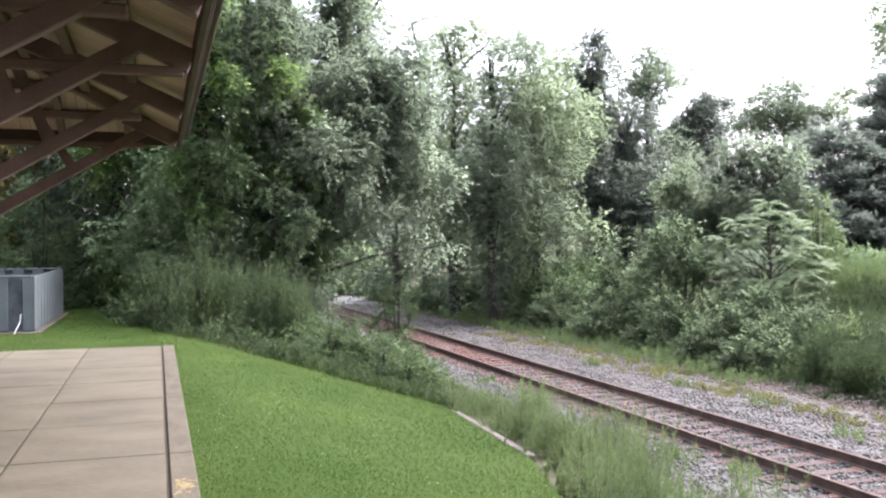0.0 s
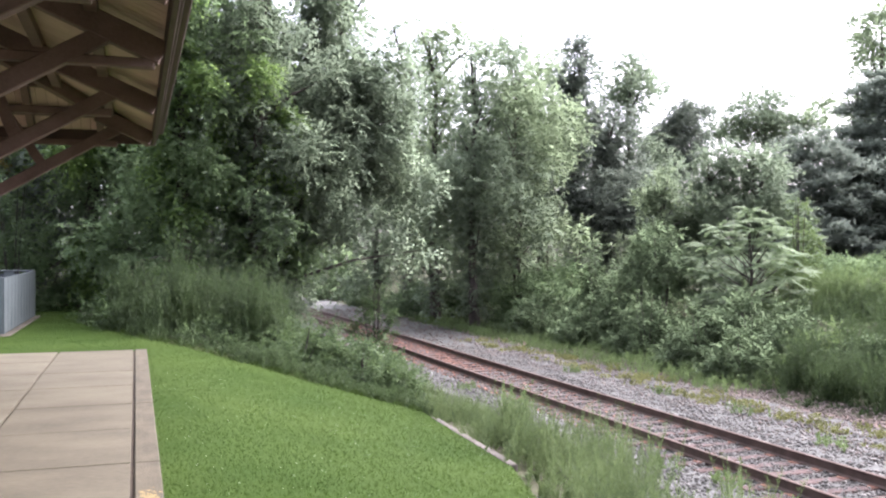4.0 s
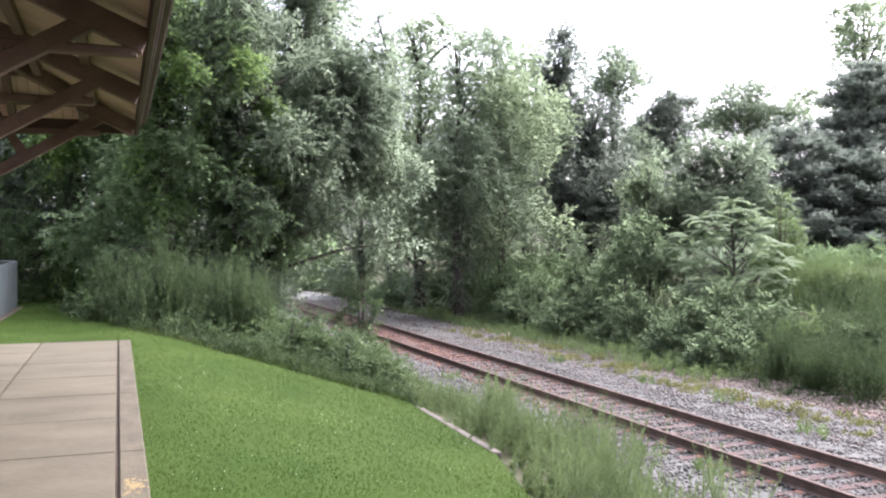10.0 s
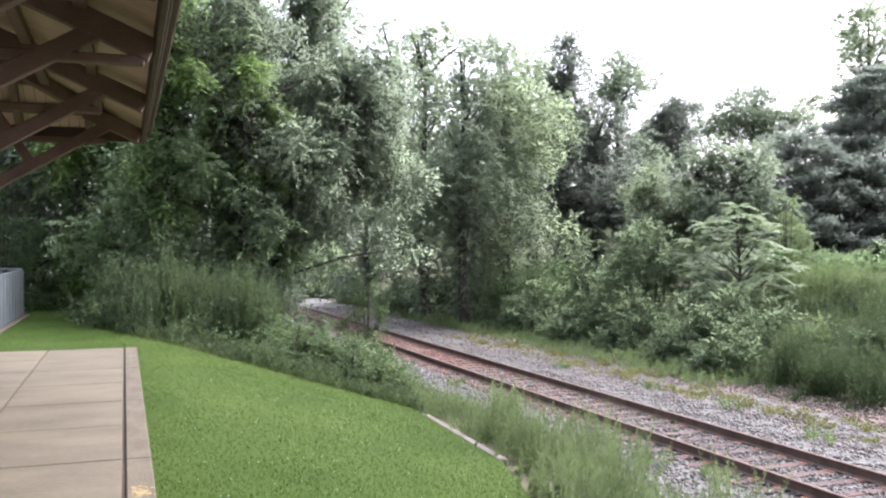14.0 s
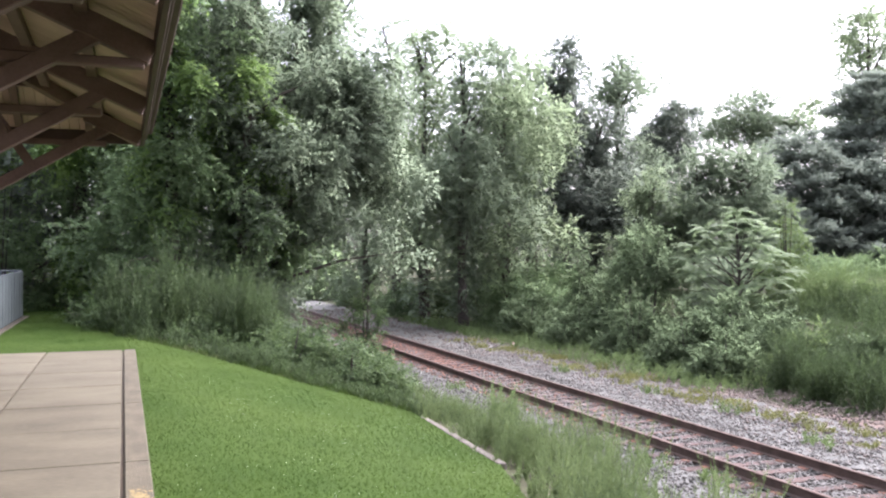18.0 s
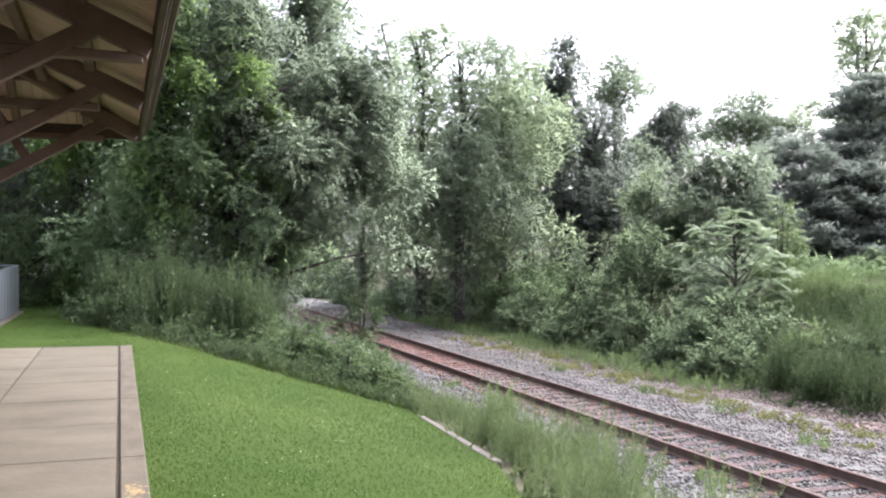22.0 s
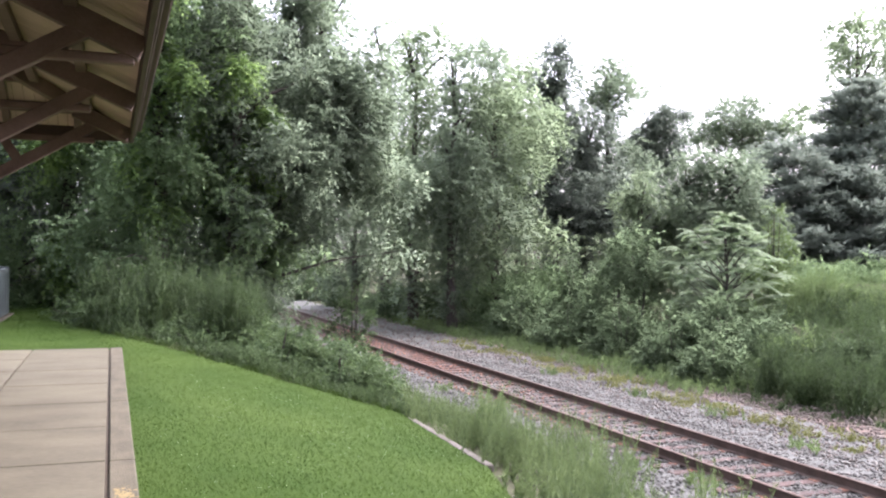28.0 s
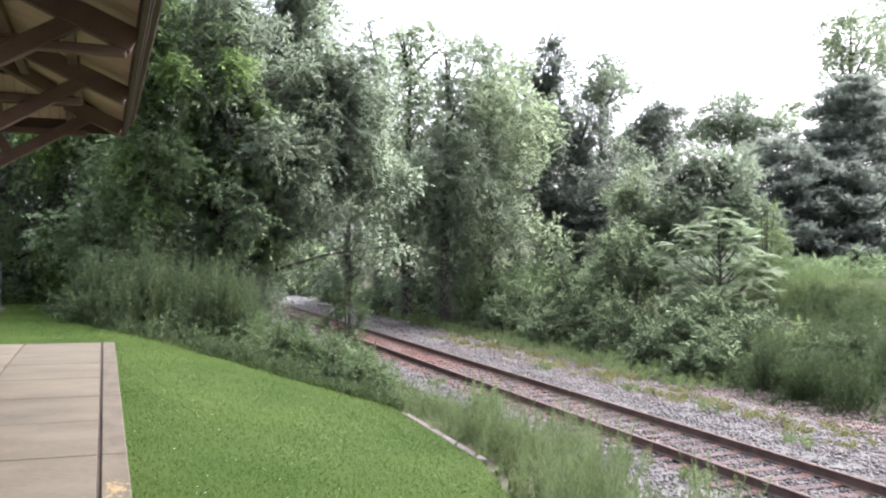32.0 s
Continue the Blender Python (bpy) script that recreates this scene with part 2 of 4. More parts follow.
def tube(points, radii, sides=7):
    """A tapering limb through the points."""
    bm = bmesh.new()
    rings = []
    for i, (p, r) in enumerate(zip(points, radii)):
        p = Vector(p)
        d = (Vector(points[min(i + 1, len(points) - 1)]) - Vector(points[max(i - 1, 0)])).normalized()
        u = d.orthogonal().normalized()
        w = d.cross(u)
        rings.append([bm.verts.new(p + r * (math.cos(2 * math.pi * k / sides) * u + math.sin(2 * math.pi * k / sides) * w)) for k in range(sides)])
    for a, b in zip(rings, rings[1:]):
        for k in range(sides):
            bm.faces.new((a[k], a[(k + 1) % sides], b[(k + 1) % sides], b[k]))
    bm.faces.new(rings[0][::-1]), bm.faces.new(rings[-1])
    bmesh.ops.recalc_face_normals(bm, faces=bm.faces)
    return bm


def tri_mesh(name, verts, tris, mat, parent=None):
    """A mesh of triangles from arrays."""
    mesh = bpy.data.meshes.new(name)
    verts, tris = np.asarray(verts, np.float32).reshape(-1, 3), np.asarray(tris, np.int32).reshape(-1, 3)
    mesh.vertices.add(len(verts)), mesh.loops.add(3 * len(tris)), mesh.polygons.add(len(tris))
    mesh.vertices.foreach_set("co", verts.ravel())
    mesh.loops.foreach_set("vertex_index", tris.ravel())
    mesh.polygons.foreach_set("loop_start", np.arange(0, 3 * len(tris), 3, dtype=np.int32))
    mesh.update(calc_edges=True)
    mesh.materials.append(mat)
    ob = new(name, mesh)
    ob.parent = parent
    return ob


rng = np.random.default_rng(7)


def unit(v):
    return v / np.maximum(np.linalg.norm(v, axis=-1, keepdims=True), 1e-9)


def leaf_arrays(at, along, face, length, width, fold=0.25):
    """Folded pointed leaves: two triangles each, hinged on the midrib."""
    n = len(at)
    along = unit(along)
    side = unit(np.cross(along, face))
    up = np.cross(side, along)
    length, width = np.broadcast_to(length, n)[:, None], np.broadcast_to(width, n)[:, None]
    mid = at + along * length * 0.45
    v = np.stack([at, mid + side * width / 2 + up * width * fold, at + along * length, mid - side * width / 2 + up * width * fold], 1)
    i = np.arange(n)[:, None] * 4
    t = np.stack([i + [0, 1, 2], i + [0, 2, 3]], 1)
    return v.reshape(-1, 3), t.reshape(-1, 3)


def leaves(name, at, along, face, length, width, mat, parent=None, fold=0.25):
    return tri_mesh(name, *leaf_arrays(at, along, face, length, width, fold), mat, parent)


TWIG = 9
LEFT = "vine-draped trees behind the lawn"


def clump_points(clumps, count, size, droop=0.5):
    """Places and directions of leaves on twigs that stand out of clumps (x, y, z, rx, ry, rz), in number by their area."""
    c = np.asarray(clumps, float)
    area = c[:, 3] * (c[:, 4] + c[:, 5])
    n = max(count // TWIG, 1)
    pick = rng.choice(len(c), n, p=area / area.sum())
    d = unit(rng.normal(size=(n, 3)) + [0, 0, 0.25])
    r = 1.0 - 0.6 * rng.random(n) ** 1.5
    lump = 1 + 0.28 * np.sin(d[:, 0] * 7 + pick) * np.sin(d[:, 2] * 6 + pick * 2) + np.clip(0.14 * rng.normal(size=n), -0.4, 0.16)
    root = c[pick, :3] + d * c[pick, 3:] * (r * lump)[:, None]
    way = unit(d * 0.8 + rng.normal(size=(n, 3)) * 0.5 + [0, 0, -droop * 0.6])
    reach = size * (2.0 + 4.0 * rng.random(n) ** 2)
    s = (np.arange(TWIG) + 0.5) / TWIG
    at = root[:, None] + way[:, None] * (reach[:, None] * s)[..., None] + np.array([0, 0, -1.0]) * (droop * 0.5 * reach[:, None] * s ** 2)[..., None]
    side = unit(np.cross(way, rng.normal(size=(n, 3)) * 0.35 + [0, 0, 1]))
    sign = np.where(np.arange(TWIG) % 2, 1.0, -1.0)
    m = n * TWIG
    along = (side[:, None] * sign[None, :, None] + way[:, None] * 0.7).reshape(m, 3) + rng.normal(size=(m, 3)) * 0.35 + [0, 0, -droop * 0.5]
    face = np.repeat(d * 0.5, TWIG, 0) + rng.normal(size=(m, 3)) * 0.35 + [0, 0, 0.8]
    return at.reshape(m, 3), along, face


def crown(name, clumps, count, size, mat, parent, droop=0.5):
    at, along, face = clump_points(clumps, count, size, droop)
    ln = size * (0.6 + 0.7 * rng.random(len(at)))
    return leaves(name, at, along, face, ln, ln * (0.52 + 0.2 * rng.random(len(at))), mat, parent)


def tree_clumps(height, radius, base, n, squeeze=1.0, shape="round"):
    """Clumps over the lobes of an uneven crown between base and height, about the trunk."""
    out, count = [], 9 if shape == "col" else 7
    for k in range(count):
        f = (k + 0.2 + 0.6 * rng.random()) / count
        r = radius * (0.42 + 0.26 * rng.random()) * (1.0 - 0.35 * f if shape == "col" else 0.7 + 0.6 * math.sin(math.pi * f))
        tall = r * (0.9 + 0.7 * rng.random()) * squeeze
        a, q = k * 2.399 + rng.random() * 1.2, (0.35 + 0.5 * rng.random()) * radius * (1.0 - 0.5 * f)
        if k == count - 1:
            q *= 0.4
        cz = height - tall if k == count - 1 else min(base + (height - base) * f, height - tall)
        for _ in range(max(4, n // count)):
            d = rng.normal(size=3)
            d /= np.linalg.norm(d)
            s = 0.55 + 0.5 * rng.random()
            c = r * (0.2 + 0.24 * rng.random())
            z = cz + d[2] * tall * s
            if z - c > base * (0.9 if base > 1.5 else 0.6):
                out.append((q * math.cos(a) + d[0] * r * s, q * math.sin(a) + d[1] * r * s, z, c, c, c * (0.7 + 0.6 * rng.random())))
    return out


def tree(label, x, y, height, radius, base, n_leaves, size, mat, squeeze=1.0, shape="round", group="trees", clumps=None, n_clumps=90, droop=0.5, sprays=None, lean=0.0):
    """A broadleaf tree: tapered trunk, limbs to the larger clumps, crown of leaves."""
    global rng
    rng = np.random.default_rng(abs(int(x * 1000) * 7 + int(y * 1000)))
    t = thing("tree", pose(x, y, land_at(x, y)), label, "tree", group)
    cl = clumps or tree_clumps(height, radius, base, n_clumps, squeeze, shape)
    cl = [(k[0] + lean, *k[1:]) for k in cl]
    r = height * 0.013 + 0.05
    top = height * 0.9
    pts = [(0.12 * math.sin(5 * f + x) + lean * f * f, 0.12 * math.cos(4 * f + y), -0.3 + (top + 0.3) * f) for f in (0, 0.15, 0.35, 0.55, 0.75, 1)]
    part("trunk", tube(pts, [r * k for k in (1.35, 1, 0.85, 0.65, 0.4, 0.12)], 8), BARK, t)
    for c in cl[:: max(1, len(cl) // 10)]:
        f = max(0.15, min(0.85, (c[2] - 0.12 * height) / top))
        a = (lean * f * f, 0.0, top * f)
        m = ((a[0] + c[0]) / 2, (a[1] + c[1]) / 2, (a[2] + c[2]) / 2 + 0.2)
        part("limb", tube([a, m, c[:3]], [r * 0.4, r * 0.25, r * 0.07], 5), BARK, t)
    if y < 60:
        cl = cl + [(0.2 * math.sin(3 * z) + lean * (z / top) ** 2, 0.2 * math.cos(2 * z), z, 0.5, 0.5, 0.5) for z in np.arange(0.3, height * 0.85, 0.5)]
    crown("crown", cl, n_leaves, size, mat, t, droop)
    if sprays:
        n, smat = sprays
        outer = sorted(cl, key=lambda c: c[1] - 0.3 * rng.random())[: len(cl) // 2]
        some = [outer[int(k)] for k in rng.choice(len(outer), 12, replace=False)]
        some = [(c[0] * 1.12, c[1] * 1.12 - 0.15, c[2], c[3] * 0.9, c[4] * 0.9, c[5] * 0.9) for c in some]
        tagged(crown("vine_sprays", some, n, size, smat, t, 0.8), "bright yellow-green vine sprays", kind="stuff")
    return t


# ---- the lie of the land ----
def smooth(a, b, v):
    s = np.clip((v - a) / (b - a), 0, 1)
    return s * s * (3 - 2 * s)


def edge_x(y):
    return np.interp(y, [2.0, 7.1, 9.5, 24.0], [1.9, 3.35, 4.07, 6.6])


def edge_z(y):
    return np.clip(0.17 - 0.0915 * y, -1.6, -0.2)


def land(x, y):
    """Height of the ground."""
    x, y = np.asarray(x, float), np.asarray(y, float)
    xe, ze = edge_x(y), edge_z(y)
    s = np.clip((x - 0.3) / (xe - 0.3), 0, 1)
    lawn = -0.06 + (ze + 0.06) * s ** 1.35
    bank = ze - 0.12 + (-1.98 - ze + 0.12) * smooth(0, 1, (x - xe) / (8.2 - xe))
    z = np.where(x < xe, lawn, bank)
    z = np.where(x > 8.2, -1.98, z)
    rise = smooth(15.5, 24, x) * (1.2 + 0.8 * smooth(25, 60, y)) + smooth(24, 200, x) * 3.0
    return z + rise + smooth(120, 300, y) * 2.0 * (1 - smooth(15.5, 24, x))


def land_at(x, y):
    return float(land(x, y))


def sheet(name, xs, ys, lift, mat, label, category, inside=None, rough=0.0, warp=None):
    gx, gy = np.meshgrid(xs, ys)
    if warp:
        gx = warp(gx, gy)
    gz = land(gx, gy) + lift
    if rough:
        gz = gz + rough * np.sin(gx * 5.1 + 3 * np.sin(gy * 1.7)) * np.sin(gy * 4.3 + gx)
    v = np.stack([gx, gy, gz], -1).reshape(-1, 3)
    w = len(xs)
    i, j = np.meshgrid(np.arange(w - 1), np.arange(len(ys) - 1))
    a = (j * w + i).ravel()
    t = np.concatenate([np.stack([a, a + 1, a + w + 1], 1), np.stack([a, a + w + 1, a + w], 1)])
    if inside is not None:
        c = v[t].mean(1)
        t = t[inside(c[:, 0], c[:, 1])]
    ob = tri_mesh(name, v, t, mat)
    ob.data.polygons.foreach_set("use_smooth", np.ones(len(t), bool))
    return tagged(ob, label, category, kind="structure")


def steps(*spans):
    out = []
    for a, b, d in spans:
        out += list(np.arange(a, b, d))
    return np.array(out + [spans[-1][1]])


sheet("ground", steps((-900, -60, 60), (-60, -8, 4), (-8, 24, 0.4), (24, 80, 4), (80, 900, 60)), steps((-300, -20, 40), (-20, 2, 4), (2, 60, 0.5), (60, 160, 5), (160, 1500, 80)), -0.03, SOIL, "bare leaf-littered soil under the trees and weeds", "ground")


def lawn_end(x):
    """Far border of the mown grass."""
    return np.interp(x, [-16, -3, -1.95, -1.3, -0.72, 0.4, 1.6, 2.7, 4.0, 5.3], [35, 34.5, 33.5, 26.5, 23.4, 19.6, 18.1, 16.9, 16.3, 16.6])


def on_lawn(x, y):
    return (x < edge_x(y)) & (y < lawn_end(x)) & ((x > 0.27) | (y > 16.9)) & (x > -16)


sheet("lawn", steps((-16, -4, 1), (-4, 0.28, 0.214), (0.28, 5.6, 0.14)), steps((-12, 4, 0.4), (4, 35, 0.15)), 0.0, LAWN, "freshly mown green lawn sloping down from the platform", "lawn", on_lawn, warp=lambda x, y: np.where(x > 0.28, 0.28 + (x - 0.28) / 5.32 * (edge_x(y) - 0.281), x))
sheet("ballast_bed", steps((6.4, 14.8, 0.15)), steps((-10, 30, 0.25), (30, 150, 1.5)), 0.02, BALLAST, "grey crushed-stone ballast bed", "ballast", rough=0.02)

sheet("dirt_verge", steps((13.9, 15.9, 0.2)), steps((8, 60, 0.5)), 0.012, DIRT, "bare rusty dirt verge beside the ballast", "dirt", lambda x, y: (x > 14.4 + 0.35 * np.sin(y * 1.3) + 0.2 * np.sin(y * 3.1)) & (x < 15.3 + 0.4 * np.sin(y * 0.9 + 1)), rough=0.015)

# ---- railway ----
TRACK_X, RAIL_Z = 10.2, -1.75
track = thing("railway_track", pose(TRACK_X, 0, 0), "single railway track with rusty rails on weathered wooden ties", "railway track")


def rail_bm(x):
    prof = [(-0.07, 0), (0.07, 0), (0.07, 0.012), (0.012, 0.03), (0.010, 0.125), (0.036, 0.14), (0.037, 0.165), (0.028, 0.172), (-0.028, 0.172), (-0.037, 0.165), (-0.036, 0.14), (-0.010, 0.125), (-0.012, 0.03), (-0.07, 0.012)]
    bm = bmesh.new()
    ends = [[bm.verts.new((x + a, y, RAIL_Z - 0.172 + b)) for a, b in prof] for y in (-12, 40, 150)]
    for p, q in zip(ends, ends[1:]):
        for k in range(len(prof)):
            bm.faces.new((p[k], p[(k + 1) % len(prof)], q[(k + 1) % len(prof)], q[k]))
    bmesh.ops.recalc_face_normals(bm, faces=bm.faces)
    return bm


for side in (-0.7525, 0.7525):
    part("rail", rail_bm(side), RAIL, track, "rust-brown steel rail")

# ---- platform ----
KX, PY = 0.279, 16.95
platform = tagged(link("platform_base", boxed(-9, KX - 0.005, -8, PY - 0.01, -0.6, -0.09), KERB), "concrete base under the platform paving", "platform", kind="structure")
paving = thing("platform_paving", pose(0, 0, 0), "buff concrete platform paving scored into panels", "platform", kind="structure")
kerb = thing("platform_kerb", pose(0, 0, 0), "weathered concrete kerb along the platform edge", "kerb", kind="structure")
part("joint_filler", boxed(-9, KX - 0.012, -8, PY - 0.012, -0.088, -0.022), JOINT, paving, "dark joint filler")
panel_mesh = None
PW, PL = 1.219, 1.524
for i in range(5):
    for j in range(14):
        x1 = KX - 0.224 - i * PW
        y1 = PY - j * PL
        if panel_mesh is None:
            p = part("panel", boxed(-PW + 0.028, 0, -PL + 0.022, 0, -0.085, 0, 0.004), CONCRETE, paving)
            panel_mesh = p.data
        else:
            p = new("panel", panel_mesh)
            p.parent = paving
        p.location = (x1, y1, 0.0008 * ((i * 7 + j * 3) % 4))
for j in range(7):
    y1 = PY - j * 3.048
    part("kerbstone", boxed(KX - 0.194, KX, y1 - 3.043, y1, -0.5, 0.004, 0.01), KERB, kerb)
stain = bmesh.new()
for k in range(90):
    bmesh.ops.create_circle(stain, cap_ends=True, segments=7, radius=0.006 + 0.012 * rng.random(), matrix=pose(KX - 0.1 + 0.04 * rng.normal(), 6.72 + 0.12 * rng.normal(), 0.0045 + 0.00002 * k))
OCHRE = material("ochre_lichen", (0.13, 0.1, 0.045), (0.21, 0.155, 0.065), 0.95)
part("lichen_stain", stain, OCHRE, kerb, "ochre lichen stain")

# ---- station canopy: a hipped roof ----
EX, EZ, PITCH, RIDGE, YE, YS = 0.335, 3.47, 0.43, -3.4, 15.0, -8.0
WEST = 2 * RIDGE - EX
canopy = thing("station_canopy", pose(0, 0, 0), "dark-stained timber station canopy with a boarded hipped roof", "canopy")


def roof_z(x, y=0.0):
    return EZ + 0.10 + PITCH * min(EX - x, x - WEST, YE - y)


part("fascia", boxed(EX - 0.01, EX + 0.045, YS, YE, EZ - 0.10, EZ + 0.26, 0.006), FASCIA, canopy, "dark brown fascia board")
part("fascia_trim", boxed(EX + 0.047, EX + 0.085, YS, YE + 0.05, EZ + 0.0, EZ + 0.29, 0.006), FASCIA, canopy)
part("gutter_board", boxed(EX + 0.087, EX + 0.165, YS, YE + 0.1, EZ + 0.1, EZ + 0.31, 0.012), FASCIA, canopy)
part("fascia", boxed(WEST - 0.05, WEST + 0.01, YS, YE, EZ - 0.10, EZ + 0.26, 0.006), FASCIA, canopy, "dark brown fascia board")
part("end_fascia", boxed(WEST + 0.012, EX - 0.012, YE - 0.03, YE + 0.03, EZ - 0.08, EZ + 0.2, 0.006), FASCIA, canopy, "dark brown fascia board")
part("ridge_beam", boxed(RIDGE - 0.06, RIDGE + 0.06, YS, YE - EX + RIDGE, roof_z(RIDGE) - 0.38, roof_z(RIDGE) - 0.1, 0.008), TIMBER, canopy)


def slab_bm(bm, quad, thick):
    lo = [bm.verts.new(p) for p in quad]
    hi = [bm.verts.new((p[0], p[1], p[2] + thick)) for p in quad]
    bm.faces.new(lo), bm.faces.new(hi)
    for e in range(len(quad)):
        bm.faces.new((lo[e], lo[(e + 1) % len(quad)], hi[(e + 1) % len(quad)], hi[e]))


# boards run down each slope and are cut along the hips
boards = bmesh.new()
BW, HALF = 0.14, EX - RIDGE
y = YS
while y < YE - 0.05:
    y1 = min(y + BW, YE) - 0.008
    for s in (1, -1):
        q = []
        for yy in (y, y1):
            run = min(HALF, YE - yy)
            q.append(((RIDGE + s * HALF, yy, EZ + 0.10), (RIDGE + s * (HALF - run), yy, EZ + 0.10 + PITCH * run)))
        slab_bm(boards, [q[0][0], q[0][1], q[1][1], q[1][0]], 0.025)
    y += BW
x = WEST
while x < EX - 0.05:
    x1 = min(x + BW, EX) - 0.008
    q = []
    for xx in (x, x1):
        run = min(EX - xx, xx - WEST)
        q.append(((xx, YE, EZ + 0.10), (xx, YE - run, EZ + 0.10 + PITCH * run)))
    slab_bm(boards, [q[0][0], q[0][1], q[1][1], q[1][0]], 0.025)
    x += BW
bmesh.ops.recalc_face_normals(boards, faces=boards.faces)
tagged(part("boarding", boards, DECK, canopy, "tan tongue-and-groove roof boards"), kind="stuff")
top = EZ + 0.135
for quad in (
    [(EX + 0.16, YS, top), (EX + 0.16, YE + 0.1, top), (RIDGE, YE - HALF, top + PITCH * HALF), (RIDGE, YS, top + PITCH * HALF)],
    [(WEST - 0.1, YS, top), (WEST - 0.1, YE + 0.1, top), (RIDGE, YE - HALF, top + PITCH * HALF), (RIDGE, YS, top + PITCH * HALF)],
    [(EX + 0.16, YE + 0.1, top), (WEST - 0.1, YE + 0.1, top), (RIDGE, YE - HALF, top + PITCH * HALF)],
):
    sl = bmesh.new()
    slab_bm(sl, quad, 0.05)
    bmesh.ops.recalc_face_normals(sl, faces=sl.faces)
    part("roof_slope", sl, SHINGLE, canopy, "dark shingled roof slope")
TRUSS_Y = [-3.7, -0.6, 2.4, 6.3, 8.3, 11.2, 14.2]
for y in TRUSS_Y:
    for s in (1, -1):
        run = min(HALF, YE - y) - 0.02
        x0 = RIDGE + s * (HALF - 0.02)
        part("rafter", beam((x0, y, EZ - 0.09), (RIDGE + s * (HALF - run), y, EZ - 0.09 + PITCH * run), 0.13, 0.21), TIMBER, canopy)
        px = RIDGE + s * 0.9
        part("knee_brace", beam((RIDGE + s * (HALF - 0.44), y, 3.55), (px, y, 3.55 - 0.6 * (HALF - 1.34)), 0.115, 0.155), TIMBER, canopy)
        part("post", boxed(px - 0.1, px + 0.1, y - 0.1, y + 0.1, 0.003, 3.25, 0.01), TIMBER, canopy)
        foot = RIDGE + s * 2.24
        head = RIDGE + s * 1.72
        part("strut", beam((foot, y, 2.94), (head, y, min(roof_z(head, y), roof_z(head)) - 0.18), 0.11, 0.13), TIMBER, canopy)
    part("tie_beam", beam((EX - (0.09 if y == 8.3 else 0.5), y, 3.29), (WEST + (0.09 if y == 8.3 else 0.5), y, 3.29), 0.1, 0.085, 0.012), TIMBER, canopy)
    if y < 12:
        part("king_post", boxed(RIDGE - 0.07, RIDGE + 0.07, y - 0.07, y + 0.07, 3.36, roof_z(RIDGE) - 0.38, 0.006), TIMBER, canopy)
for s in (1, -1):
    part("hip_rafter", beam((RIDGE + s * (HALF - 0.03), YE - 0.03, EZ - 0.02), (RIDGE, YE - HALF, EZ + PITCH * HALF - 0.02), 0.11, 0.2), TIMBER, canopy)
for k in range(7):
    x = EX - 0.75 - 0.95 * k
    run = min(EX - x, x - WEST) - 0.06
    if run > 0.2:
        part("jack_rafter", beam((x, YE - 0.04, EZ + 0.0), (x, YE - run, EZ + PITCH * run), 0.1, 0.15), TIMBER, canopy)
for k in range(5):
    off = 0.6 + 0.68 * k
    for s in (1, -1):
        x = RIDGE + s * (HALF - off)
        part("purlin", boxed(x - 0.055, x + 0.055, YS, YE - off, roof_z(x) - 0.14, roof_z(x) - 0.028, 0.006), TIMBER, canopy)
    if off < HALF - 0.2:
        part("purlin", boxed(WEST + off, EX - off, YE - off - 0.055, YE - off + 0.055, roof_z(RIDGE, YE - off) - 0.14, roof_z(RIDGE, YE - off) - 0.028, 0.006), TIMBER, canopy)

# ---- grey enclosure beside the lawn: open above, slotted board walls ----
hut = thing("equipment_enclosure", pose(-2.62, 21.5, -0.07), "grey-blue painted board enclosure on a stained concrete pad", "enclosure")
part("pad", boxed(-6.2, 0.18, -0.22, 6.6, -0.2, 0.03, 0.02), SOILED, hut, "earth-stained concrete pad")
for y0, high in ((0.0, 1.27), (6.3, 1.33)):
    for k in range(12):
        x0 = -0.2 - 0.49 * k
        part("wall_board", boxed(x0 - 0.07 * (k > 0), x0 + 0.2, y0, y0 + 0.045, 0.05, high - 0.05, 0.008), BOX_PAINT, hut)
    part("inner_board", boxed(-5.9, -0.06, y0 + 0.14, y0 + 0.17, 0.05, high - 0.1), BOX_DARK, hut, "dark inner boarding behind the slots")
    part("top_rail", boxed(-5.98, 0.0, y0 - 0.012, y0 + 0.1, high - 0.048, high, 0.01), BOX_PAINT, hut)
for k in range(21):
    part("side_board", boxed(0.002, 0.05 - 0.005 * (k % 2), 0.3 * k, 0.3 * k + 0.296, 0.05, 1.25 + 0.003 * k, 0.006), BOX_PAINT, hut)
part("side_wall", boxed(-6.05, -6.0, 0.0, 6.3, 0.05, 1.27, 0.006), BOX_PAINT, hut)
part("drain_pipe", tube([(-0.23, -0.04, 0.42), (-0.24, -0.08, 0.25), (-0.33, -0.3, 0.02)], [0.013, 0.013, 0.013], 8), PIPE, hut, "white plastic drain pipe")

# ---- lawn edging ----
edging = thing("lawn_edging", pose(0, 0, 0), "low weathered concrete edging along the lawn", "edging", kind="structure")
for k in range(5):
    y0 = 9.5 + 1.19 * k
    a, b = (float(edge_x(y0)) + 0.02, y0, float(edge_z(y0)) - 0.095), (float(edge_x(y0 + 1.18)) + 0.02, y0 + 1.18, float(edge_z(y0 + 1.18)) - 0.095)
    part("edging_block", beam(a, b, 0.12, 0.22, 0.015), EDGING, edging)


